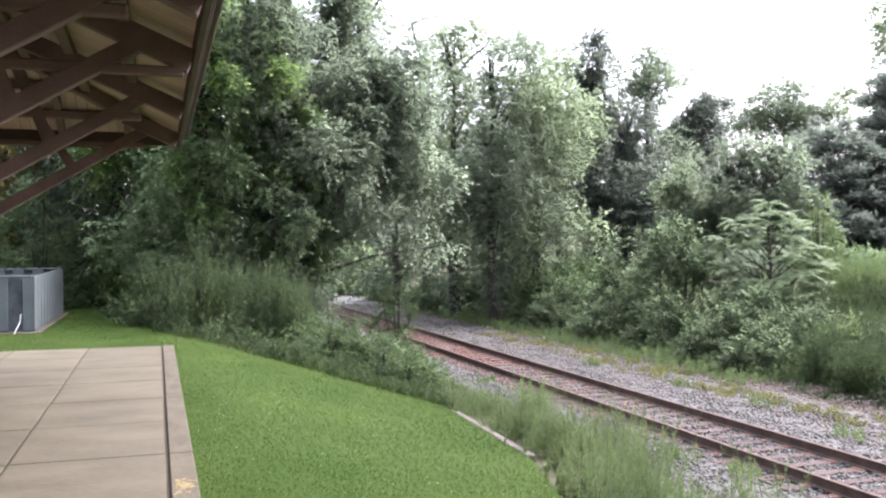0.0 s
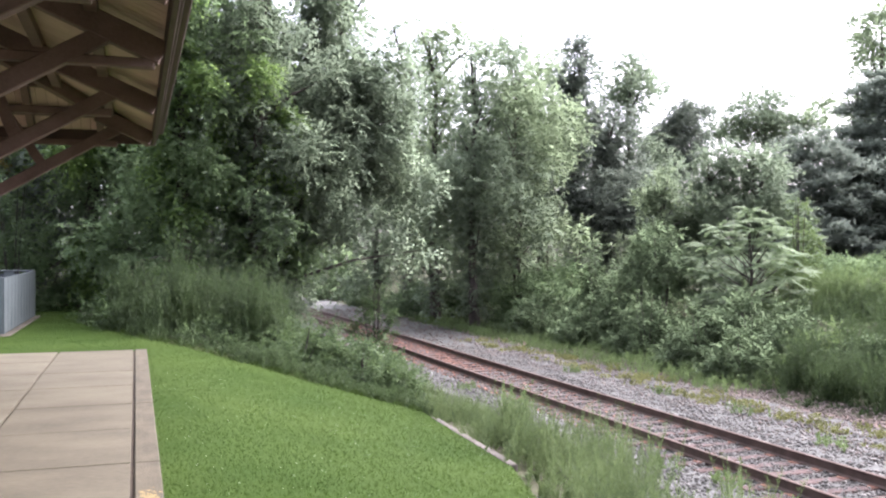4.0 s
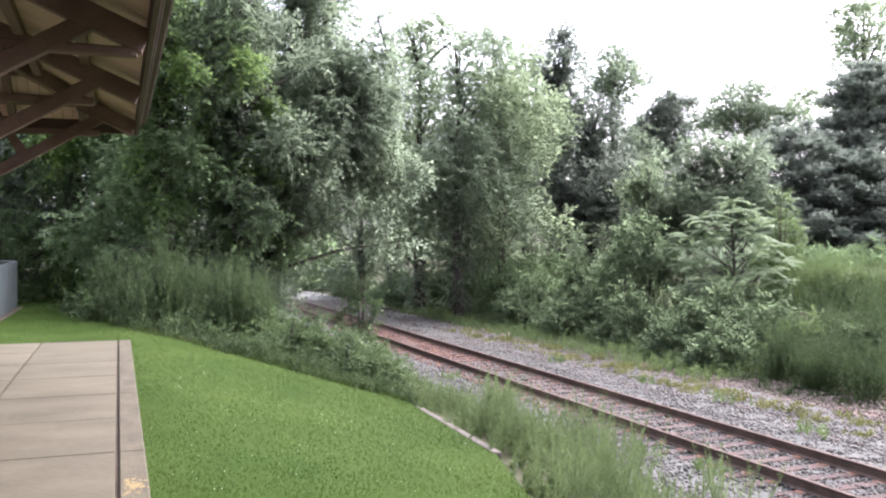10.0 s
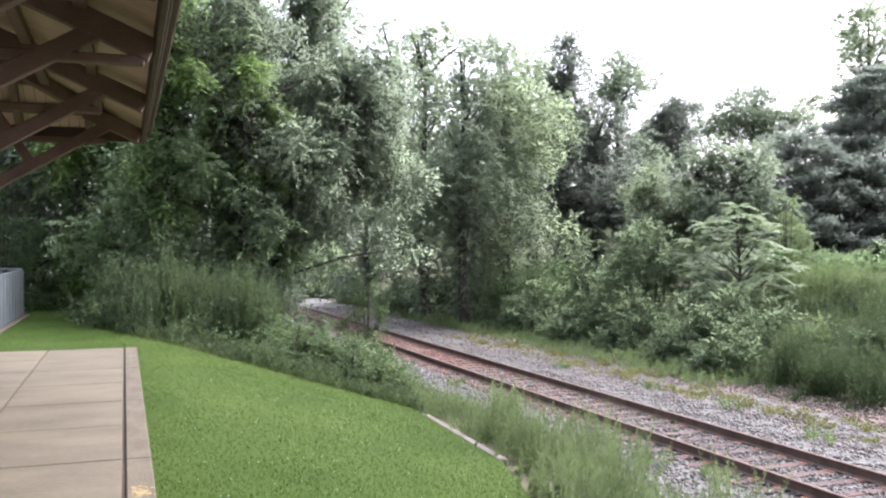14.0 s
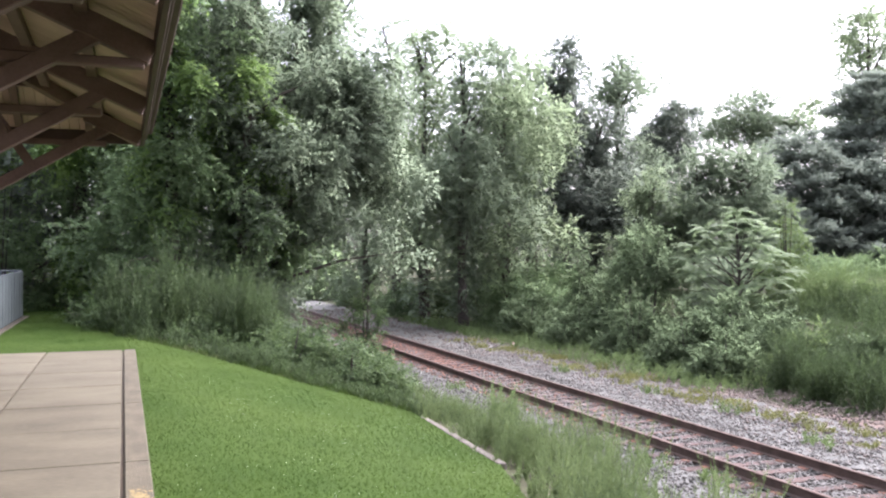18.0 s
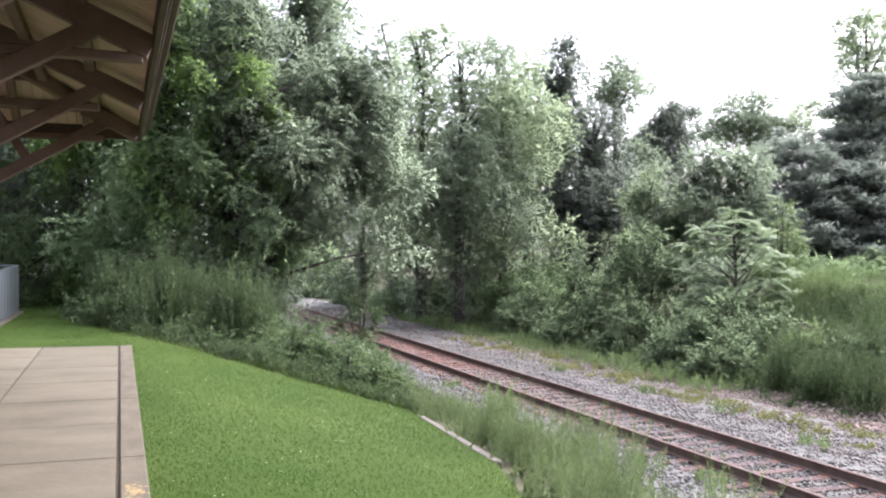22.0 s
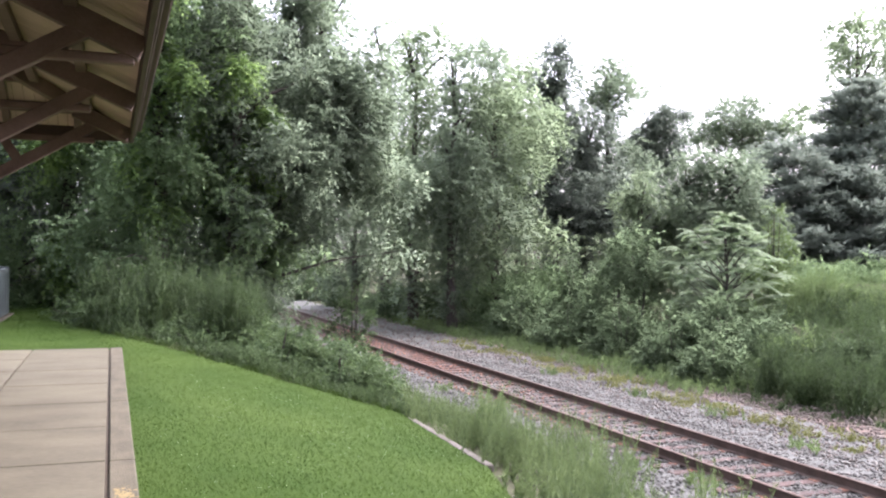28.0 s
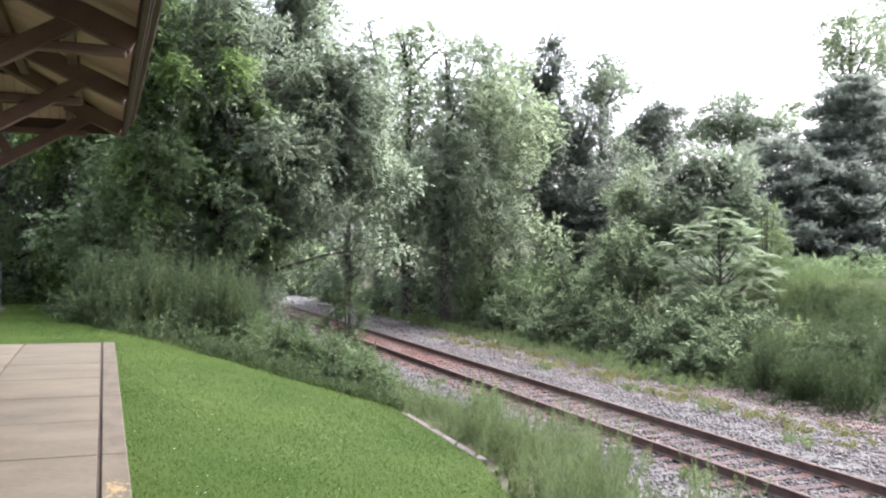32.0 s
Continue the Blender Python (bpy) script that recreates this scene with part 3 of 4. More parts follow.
# ---- trees and bushes ----
def bush(label, x, y, rx, ry, height, n_leaves, size, mat, n_clumps=14, sink=0.0, group="bushes", category="bush", droop=0.3, z=None):
    global rng
    rng = np.random.default_rng(abs(int(x * 1000) * 7 + int(y * 1000)))
    z = land_at(x, y) if z is None else z
    t = thing("bush", pose(x, y, z), label, category, group)
    cl = []
    for k in range(11):
        a, q = k * 2.399 + rng.random(), (0.25 + 0.65 * rng.random()) * (k > 0)
        top = height * (1.0 - 0.5 * q * q) * (0.6 + 0.4 * rng.random()) if k else height
        r = min(rx, ry) * (0.24 + 0.24 * rng.random())
        tall = min(top * 0.65, r * 1.9)
        for _ in range(max(4, n_clumps // 6)):
            d = rng.normal(size=3)
            d /= np.linalg.norm(d)
            c = r * (0.2 + 0.3 * rng.random())
            cl.append((rx * q * math.cos(a) + d[0] * r, ry * q * math.sin(a) + d[1] * r, max(c * 0.3, top - tall + d[2] * (tall - c)), c, c, c * 0.9))
    for k in range(8):
        a = k * 0.8 + rng.random()
        cl.append((rx * 0.75 * math.cos(a), ry * 0.75 * math.sin(a), 0.2, rx * 0.25, ry * 0.25, 0.3))
    for c in cl[:6]:
        part("stem", tube([(c[0] * 0.2, c[1] * 0.2, -0.15), (c[0] * 0.6, c[1] * 0.6, c[2] * 0.5), c[:3]], [0.035, 0.025, 0.008], 5), BARK, t)
    crown("foliage", cl, n_leaves, size, mat, t, droop)
    return t


MID = "trees along the bend of the track"
FAR = "distant trees on the skyline"
for group, label, x, y, height, radius, base, n, size, mat, squeeze, shape in (
    (LEFT, "tall tree wholly hung with dark green vines", -4.7, 36.1, 10.2, 3.4, 0.2, 22000, 0.2, VINE, 1.2, "col"),
    (LEFT, "tall vine-covered tree with bright leafy sprays", -1.3, 31.9, 13.1, 3.3, 0.2, 40000, 0.16, VINE, 1.2, "col"),
    (LEFT, "tall vine-covered tree with bright leafy sprays", 1.3, 25.8, 11.7, 2.8, 0.2, 44000, 0.14, VINE, 1.3, "col"),
    (LEFT, "tall dark tree draped in hanging vines", 3.4, 26.2, 11.8, 2.5, 0.6, 40000, 0.14, TREE_LEAF, 1.3, "col"),
    (LEFT, "dark tree hung with vines beside the track", 3.5, 26.9, 7.8, 1.9, 1.6, 26000, 0.14, VINE, 1.2, "col"),
    (LEFT, "tall tree closing the row behind", 0.5, 34.4, 13.6, 5.2, 0.2, 20000, 0.28, DARK_LEAF, 1.2, "col"),
    (LEFT, "tall tree closing the row behind", 4.4, 36.1, 12.5, 4.3, 2.6, 16000, 0.26, VINE, 1.2, "col"),
    (LEFT, "tall tree closing the row behind", -9.0, 38.5, 11.5, 4.4, 0.2, 13000, 0.28, DARK_LEAF, 1.2, "col"),
    (LEFT, "tall tree closing the row behind", -3.0, 40.0, 13.0, 4.6, 0.2, 14000, 0.28, DARK_LEAF, 1.2, "col"),
    (MID, "dense green tree beside the track", 15.7, 41.1, 14.7, 3.3, 1.3, 30000, 0.18, TREE_LEAF, 1.1, "round"),
    (MID, "thin airy tree with open branches", 16.1, 53.6, 18.4, 2.4, 4.4, 13000, 0.18, TREE_LEAF, 1.0, "round"),
    (MID, "tall pale green tree in full leaf", 18.9, 43.3, 14.6, 3.9, 1.3, 32000, 0.22, PALE_LEAF, 1.0, "round"),
    (MID, "tall pale green tree in full leaf", 15.8, 47.4, 17.4, 3.0, 1.8, 20000, 0.24, PALE_LEAF, 1.0, "round"),
    (MID, "tall airy tree with hazy green leaves", 25.6, 54.8, 15.4, 2.8, 2.5, 13000, 0.24, PALE_LEAF, 1.0, "round"),
    (MID, "narrow ivy-covered dark tree", 26.0, 50.4, 15.6, 2.6, 2.5, 22000, 0.24, DARK_LEAF, 1.4, "col"),
    (MID, "airy tree with ragged open top", 31.4, 53.0, 15.8, 3.1, 3.2, 21000, 0.21, TREE_LEAF, 1.1, "round"),
    (MID, "dark tree laden with ivy", 28.4, 50.7, 11.5, 2.7, 2.3, 18000, 0.24, DARK_LEAF, 1.3, "col"),
    (MID, "dark tree laden with ivy", 29.8, 48.2, 7.2, 3.3, 1.9, 22000, 0.22, DARK_LEAF, 1.1, "round"),
    (MID, "dark leafy tree filling the wood", 15.3, 58.1, 11.7, 4.3, 1.5, 14000, 0.25, TREE_LEAF, 1.0, "round"),
    (MID, "dark leafy tree filling the wood", 21.7, 58.1, 10.7, 5.4, 1.7, 14000, 0.3, TREE_LEAF, 1.0, "round"),
    (MID, "dark leafy tree filling the wood", 28.7, 60.1, 11.7, 5.7, 2.7, 14000, 0.3, DARK_LEAF, 1.0, "round"),
    (MID, "low tree with pale leaves behind the sumac", 26.2, 40.8, 6.7, 2.0, 0.9, 14000, 0.17, PALE_LEAF, 1.3, "round"),
    (MID, "dark tree tangled with vines behind the sumac", 29.2, 41.2, 8.0, 2.5, 0.9, 27000, 0.17, TREE_LEAF, 1.2, "col"),
    (MID, "dark rounded tree behind the sumac", 31.6, 40.3, 8.2, 2.6, 0.2, 27000, 0.19, TREE_LEAF, 1.0, "round"),
):
    tree(label, x, y, height, radius, base, int(n * 0.76), size, mat, squeeze, shape, group, droop=0.45 if shape == "col" else 0.3, sprays=(9000, BRIGHT) if mat is VINE and group is LEFT else None)
tree("tall dark tree draped in hanging vines", 4.6, 29.6, 13.8, 2.4, 3.5, 30000, 0.15, TREE_LEAF, 1.3, "col", group=LEFT, droop=0.45, lean=1.3)
tree("slender airy tree with open branches", 5.0, 31.2, 12.7, 1.3, 5.8, 11000, 0.15, TREE_LEAF, group=LEFT, lean=2.2)
tree("tree leaning over the track with long drooping leafy sprays", 3.9, 27.0, 8.8, 2.1, 2.5, 36000, 0.14, TREE_LEAF, group=LEFT, droop=0.6, lean=2.8)
SNAG_Z = land_at(36.3, 56.0)
# the ivy-smothered snag: a hooked head on a leaning stem
tree("small tree with yellowing orange leaves", -5.0, 32.5, 6.3, 1.0, 4.6, 2600, 0.16, RUST_LEAF, group=LEFT, n_clumps=30)
snag = [(a - 36.3, 0.3 * math.sin(a * 3), b - SNAG_Z, r, r * 0.9, r) for a, b, r in [(38.0, 11.6, 1.1), (37.0, 11.0, 1.0), (36.2, 10.0, 1.1), (35.3, 9.1, 1.0), (38.6, 10.4, 0.85), (39.2, 9.6, 0.75), (37.6, 9.6, 1.2), (36.6, 8.6, 1.3), (38.3, 12.3, 0.6), (39.1, 12.35, 0.5), (39.8, 12.5, 0.4), (40.3, 12.55, 0.28), (36.5, 11.2, 0.8), (37.2, 11.9, 0.75), (35.6, 10.2, 0.8), (34.8, 9.5, 0.8), (37.8, 12.5, 0.6), (35.0, 7.6, 1.2), (34.2, 6.2, 1.4), (37.8, 8.2, 1.2), (36.0, 6.6, 1.4), (35.0, 5.0, 1.6), (38.9, 8.8, 0.6)]]
tree("dead snag smothered in dark hanging ivy", 36.3, 56.0, 12.4, 2.0, 4.5, 34000, 0.2, DARK_LEAF, group=MID, clumps=snag, droop=0.8)
FAR_Z = land_at(92, 115)
spray = []
for k in range(80):
    d = rng.normal(size=3)
    d *= (0.35 + 0.65 * rng.random()) / np.linalg.norm(d)
    c = 0.7 + 1.0 * rng.random()
    spray.append((9.6 * d[0] * (1.1 - 0.3 * d[2]), 6.0 * d[1], 21.8 - FAR_Z + 4.6 * d[2] + 1.2 * math.sin(d[0] * 9), c * 1.3, c, c * 0.6))
tree("distant open-crowned tree against the white sky", 92, 115, 26.0 - FAR_Z, 10.0, 13.0, 21000, 0.4, TREE_LEAF, group=FAR, clumps=spray, droop=0.1)
tree("tall open-crowned tree against the white sky", 79, 79, 30.0, 7.0, 8.0, 15000, 0.4, PALE_LEAF, group=FAR, n_clumps=60)
tree("tall open-crowned tree against the white sky", 88, 80, 33.0, 7.0, 8.0, 12000, 0.42, PALE_LEAF, group=FAR, n_clumps=50)


# low woods closing the far end of the track and the field
wood = []
for k in range(90):
    wood.append((-30 + 70 * rng.random(), 105 + 25 * rng.random(), 5.0 * rng.random(), 3, 3, 2.5 + 2.5 * rng.random()))
tagged(crown("far_wood", wood, 16000, 0.5, SHADED_VINE, None), "distant low woodland closing the far end of the track", "woods", kind="stuff")
hedge = []
for k in range(150):
    hedge.append((29 + 70 * rng.random() ** 1.5, 64 + 20 * rng.random(), 0.2 + 0.6 * rng.random(), 2.0, 2.0, 0.9))
tagged(crown("far_scrub", hedge, 6000, 0.4, TREE_LEAF, None), "light green scrub beyond the embankment", "scrub", kind="stuff")


def pine(label, x, y, z, height, radius):
    """A broad pine: whorls of level boughs, each a flat plate of needle tufts."""
    t = thing("pine_tree", pose(x, y, z), label, "pine tree", "pines beyond the bushes")
    part("trunk", tube([(0, 0, -0.3), (0, 0, height * 0.5), (0, 0, height)], [height * 0.018, height * 0.011, 0.03], 8), BARK, t)
    at, al, fc = [], [], []
    tiers = int(height * 1.5)
    for k in range(tiers):
        f = (k + 0.3 * rng.random()) / tiers
        zz = height * (0.03 + 0.95 * f)
        for q in range(9):
            reach = (radius * (1 - f) ** 0.55 + 0.35) * (0.72 + 0.36 * rng.random())
            a = q * 0.698 + k * 0.35 + 0.3 * rng.random()
            z0 = zz + 0.55 * rng.normal()
            tip = np.array([reach * math.cos(a), reach * math.sin(a), z0 + reach * (0.05 + 0.04 * rng.normal())])
            if q % 3 == 0:
                part("branch", tube([(0, 0, z0 - 0.3), tuple(tip * [0.6, 0.6, 1] - [0, 0, 0.12]), tuple(tip)], [0.07, 0.04, 0.01], 4), BARK, t)
            m = int(26 + 46 * reach)
            s = 0.2 + 0.8 * rng.random(m) ** 0.6
            wide = 0.26 * reach * (1.1 - s) + 0.1
            p = np.stack([tip[0] * s, tip[1] * s, z0 + (tip[2] - z0) * s - 0.12 * reach * (1 - s) * s], 1) + rng.normal(size=(m, 3)) * np.stack([wide, wide, 0.2 + 0 * wide], 1)
            at.append(p), al.append(unit(tip * [1, 1, 0]) + rng.normal(size=(m, 3)) * [0.7, 0.7, 0.25] + [0, 0, 0.3]), fc.append(rng.normal(size=(m, 3)) * 0.3 + [0, 0, 1])
    at, al, fc = np.concatenate(at), np.concatenate(al), np.concatenate(fc)
    ln = 0.46 * (0.6 + 0.8 * rng.random(len(at)))
    leaves("needles", at, al, fc, ln, ln * 0.36, NEEDLE, t)
    return t


pine("broad blue-green pine with layered boughs", 53.2, 61, 0.2, 11.4, 7.2)
pine("broad tall blue-green pine with layered boughs", 62.5, 62, 0.6, 17.5, 8.0)
pine("broad blue-green pine with layered boughs", 57.5, 58, 0.6, 9.0, 5.5)

for x, y, r, h in ((44.5, 53.5, 2.4, 2.4), (48.6, 52.6, 2.6, 2.0), (52.4, 52.0, 2.4, 2.3), (56.2, 52.5, 2.6, 2.0), (60.0, 52.0, 2.6, 2.2), (40.6, 51.0, 2.6, 3.0)):
    bush("dark shrub at the foot of the pines", x, y, r, r * 0.9, h, 7000, 0.2, VINE, n_clumps=24, group="shrubs below the pines")

BANK = "bushes along the far side of the track"
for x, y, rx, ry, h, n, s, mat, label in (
    (16.8, 50.5, 2.2, 1.9, 3.0, 9000, 0.18, SHADED_VINE, "dark bush under the trees"),
    (20.5, 49.4, 2.4, 2.0, 3.0, 9000, 0.18, SHADED_VINE, "dark bush under the trees"),
    (24.2, 48.5, 2.4, 2.0, 2.2, 9000, 0.18, SHADED_VINE, "dark bush under the trees"),
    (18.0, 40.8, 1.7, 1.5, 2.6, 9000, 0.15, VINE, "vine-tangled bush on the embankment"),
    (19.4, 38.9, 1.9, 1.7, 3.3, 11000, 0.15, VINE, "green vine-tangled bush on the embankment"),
    (17.0, 36.5, 1.5, 1.4, 2.1, 10000, 0.14, SHADED_VINE, "dense bush overgrown with vines"),
    (19.5, 35.7, 1.5, 1.4, 3.5, 10000, 0.14, SHADED_VINE, "bright vine-covered bush on the embankment"),
    (19.7, 32.5, 1.7, 1.6, 4.1, 13000, 0.14, SHADED_VINE, "tall bush overgrown with vines"),
    (17.3, 32.2, 1.6, 1.4, 2.0, 12000, 0.13, SHADED_VINE, "dense bush overgrown with vines"),
    (19.5, 30.5, 1.3, 1.2, 4.6, 11000, 0.14, SHADED_VINE, "tall bush overgrown with vines"),
    (17.3, 28.0, 1.4, 1.3, 2.1, 12000, 0.12, SHADED_VINE, "dark dense bush beside the gravel"),
    (17.3, 24.9, 1.4, 1.2, 1.9, 13000, 0.11, SHADED_VINE, "dark dense bush beside the gravel"),
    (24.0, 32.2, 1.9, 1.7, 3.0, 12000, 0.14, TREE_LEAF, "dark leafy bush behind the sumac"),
    (19.5, 25.2, 1.6, 1.4, 2.0, 14000, 0.12, SHADED_VINE, "dark leafy bush below the sumac"),
    (19.2, 22.7, 1.3, 1.2, 1.6, 9000, 0.12, SHADED_VINE, "leafy green bush beside the gravel"),
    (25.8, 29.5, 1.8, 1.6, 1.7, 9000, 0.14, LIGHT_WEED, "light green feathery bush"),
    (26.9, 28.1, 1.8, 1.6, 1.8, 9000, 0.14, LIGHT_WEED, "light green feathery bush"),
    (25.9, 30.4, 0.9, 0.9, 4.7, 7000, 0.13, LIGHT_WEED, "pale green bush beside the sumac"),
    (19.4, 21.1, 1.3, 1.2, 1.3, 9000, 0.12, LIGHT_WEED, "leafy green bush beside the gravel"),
    (19.6, 19.4, 1.2, 1.1, 1.0, 9000, 0.12, SHADED_VINE, "leafy green bush beside the gravel"),
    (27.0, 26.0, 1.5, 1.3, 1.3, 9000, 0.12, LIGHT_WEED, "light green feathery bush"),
    (16.6, 22.0, 1.1, 1.0, 1.6, 8000, 0.11, SHADED_VINE, "dark bush by the gravel"),
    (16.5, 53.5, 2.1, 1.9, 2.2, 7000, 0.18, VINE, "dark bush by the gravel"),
    (16.9, 63.9, 2.5, 2.2, 5.0, 9000, 0.2, SHADED_VINE, "dark bush at the bend of the track"),
    (16.3, 73.5, 2.8, 2.6, 5.5, 10000, 0.22, SHADED_VINE, "dark bush at the bend of the track"),
    (14.6, 84.6, 3.6, 3.2, 6.0, 12000, 0.25, SHADED_VINE, "dark bush at the bend of the track"),
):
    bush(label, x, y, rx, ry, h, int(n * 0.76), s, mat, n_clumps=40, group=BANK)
NEAR = "bushes behind the lawn"
for x, y, rx, ry, h, n, s, mat, label in (
    (3.3, 18.7, 1.2, 0.9, 1.15, 13000, 0.075, SHADED_BUSH, "dense dark green bramble at the foot of the lawn"),
    (4.4, 18.1, 1.0, 0.9, 1.15, 12000, 0.075, SHADED_BUSH, "dense dark green bramble at the foot of the lawn"),
    (5.2, 18.9, 0.75, 0.9, 1.0, 9000, 0.075, SHADED_BUSH, "dense green bramble with small white flowers"),
    (4.3, 19.2, 1.4, 1.4, 1.4, 18000, 0.075, SHADED_BUSH, "dark green bush at the foot of the lawn"),
    (4.95, 20.2, 0.85, 1.1, 0.95, 10000, 0.075, SHADED_BUSH, "dark green bush with small white flowers"),
    (2.6, 20.2, 1.7, 1.3, 1.3, 12000, 0.075, SHADED_BUSH, "dark green bush at the foot of the lawn"),
    (0.6, 22.6, 1.3, 1.0, 1.2, 7000, 0.09, SHADED_BUSH, "leafy dark bush among tall weeds"),
    (2.1, 23.0, 1.2, 1.0, 1.2, 7000, 0.09, SHADED_BUSH, "leafy dark bush among tall weeds"),
    (-0.2, 25.2, 1.0, 0.9, 1.0, 5000, 0.1, SHADED_BUSH, "leafy dark bush at the lawn corner"),
    (-3.4, 36.3, 1.8, 1.3, 2.6, 8000, 0.12, VINE, "dark bush closing the end of the lawn"),
    (-1.2, 35.2, 1.7, 1.2, 2.6, 8000, 0.12, VINE, "dark bush closing the end of the lawn"),
    (-3.5, 30.6, 1.3, 1.2, 4.4, 9000, 0.12, VINE, "tall vine-covered bush behind the enclosure"),
    (-5.6, 30.2, 1.5, 1.2, 4.0, 9000, 0.12, VINE, "tall vine-covered bush behind the enclosure"),
    (7.35, 28.0, 0.6, 0.7, 2.8, 8500, 0.085, SHADED_BUSH, "dark vine-covered bush leaning over the track"),
):
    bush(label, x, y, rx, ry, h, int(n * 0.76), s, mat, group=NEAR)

# ---- sumac ----
SUMAC_Z = land_at(22.05, 28.6)
sumac = thing("sumac_tree", pose(22.05, 28.6, SUMAC_Z), "young pale green sumac with long drooping compound leaves", "sumac tree")
part("trunk", tube([(0, 0, -0.2), (0.15, 0, 2.0), (0, 0.1, 3.2 - SUMAC_Z)], [0.07, 0.045, 0.02], 7), BARK, sumac)
# shoots spread over an upright egg-shaped crown
tips = [(0.05, 0.0, 3.3 - SUMAC_Z)]
for k in range(38):
    f = (k + 0.7 * rng.random()) / 38
    r = (0.35 + 1.55 * math.sin(0.35 + 2.2 * (1 - f))) * (0.7 + 0.35 * rng.random())
    a = k * 2.399 + 0.6 * rng.random()
    tips.append((r * math.cos(a), r * math.sin(a), -0.8 + 3.8 * f - SUMAC_Z))


def frond(base, d, ln, lift, sag):
    """One compound leaf: leaflets joined along a drooping stalk."""
    n = 17
    q = d.cross(Vector((0, 0, 1)))
    spine = [base + d * ln * s + Vector((0, 0, lift * s - sag * s * s)) * ln for s in np.linspace(0, 1, n)]
    bm = bmesh.new()
    r = [bm.verts.new(p) for p in spine]
    for k in range(1, n):
        w = ln * 0.2 * math.sin(0.7 + 2.0 * k / n) * (0.85 + 0.3 * rng.random())
        b = spine[k] - (spine[k] - spine[k - 1]) * 0.62
        for sg in (1, -1):
            way = q * sg + d * 0.45 + Vector((0, 0, -0.35 + 0.12 * rng.normal()))
            mid = spine[k] + way * w * 0.45 + d * w * 0.1
            low = b + way * w * 0.45 - d * w * 0.06
            root, o, m, e = bm.verts.new(b), bm.verts.new(spine[k] + way * w), bm.verts.new(mid), bm.verts.new(low)
            bm.faces.new((root, e, m, r[k])), bm.faces.new((e, o, m))
    return bm


for tx, ty, tz in tips:
    limb = part("limb", tube([(0.1, 0, max(0.3, tz - 1.2)), (tx * 0.55, ty * 0.55, tz - 0.6), (tx, ty, tz)], [0.03, 0.018, 0.01], 5), BARK, sumac)
    for k in range(11):
        a = k * 0.571 + 0.3 * rng.random() + tx
        d = Vector((math.cos(a), math.sin(a), 0))
        part("compound_leaf", frond(Vector((tx, ty, tz - 0.05 + 0.15 * rng.random())), d, 0.6 + 0.35 * rng.random(), 0.15 + 0.5 * rng.random(), 0.2 + 0.5 * rng.random()), SUMAC, limb)


# ---- tall weeds ----
def weeds(label, spots, height, mat, per=46, leaf=0.09, category="weeds", name="tall_weeds", bend=0.25, tuft=0, slim=0.2, spread=0.13):
    """Feathery upright weeds: thin stems with narrow leaves all along."""
    spots = np.asarray(spots, float)
    if tuft:
        heart = spots[: max(1, len(spots) // tuft)]
        pick = rng.integers(0, len(heart), len(spots))
        spots = heart[pick] + spread * rng.normal(size=spots.shape)
    n = len(spots)
    h = (0.55 + 0.7 * rng.random(len(heart)))[pick] * height if tuft else height
    h = h * (0.5 + 0.35 * rng.random(n) + 0.45 * (0.5 + 0.5 * np.sin(spots[:, 0] * 2.1 + 1.3 * np.sin(spots[:, 1] * 1.7)) * np.sin(spots[:, 1] * 2.6 + spots[:, 0])))
    lean = rng.normal(size=(n, 2)) * bend
    root = np.c_[spots, land(spots[:, 0], spots[:, 1]) - 0.05]
    f = rng.random((n, per)) ** 0.75
    at = root[:, None, :] + np.stack([lean[:, None, 0] * f ** 2 * h[:, None], lean[:, None, 1] * f ** 2 * h[:, None], f * h[:, None]], -1)
    at = at.reshape(-1, 3)
    m = len(at)
    ang = rng.random(m) * 2 * math.pi
    al = np.stack([np.cos(ang), np.sin(ang), 0.5 + 1.5 * rng.random(m)], 1)
    ln = leaf * (0.6 + 0.8 * rng.random(m)) * (1.45 - 1.0 * f.ravel())
    v1, t1 = leaf_arrays(at, al, rng.normal(size=(m, 3)) * 0.3 + [0, 0, 1], ln, ln * slim)
    tip = root + np.c_[lean * h[:, None], h]
    midp = root + np.c_[lean * h[:, None] * 0.25, h * 0.5]
    v2, t2 = leaf_arrays(root, midp - root, rng.normal(size=(n, 3)), np.linalg.norm(midp - root, axis=1) * 1.05, 0.012)
    v3, t3 = leaf_arrays(midp, tip - midp, rng.normal(size=(n, 3)), np.linalg.norm(tip - midp, axis=1), 0.009)
    v = np.concatenate([v1, v2, v3])
    t = np.concatenate([t1, t2 + len(v1), t3 + len(v1) + len(v2)])
    return tagged(tri_mesh(name, v, t, mat), label, category, kind="stuff")


def scatter(n, xa, xb, ya, yb, keep=None):
    p = np.c_[xa + (xb - xa) * rng.random(n), ya + (yb - ya) * rng.random(n)]
    return p if keep is None else p[keep(p[:, 0], p[:, 1])]


def beyond_edge(x, y):
    return (x > edge_x(y) + 0.15)


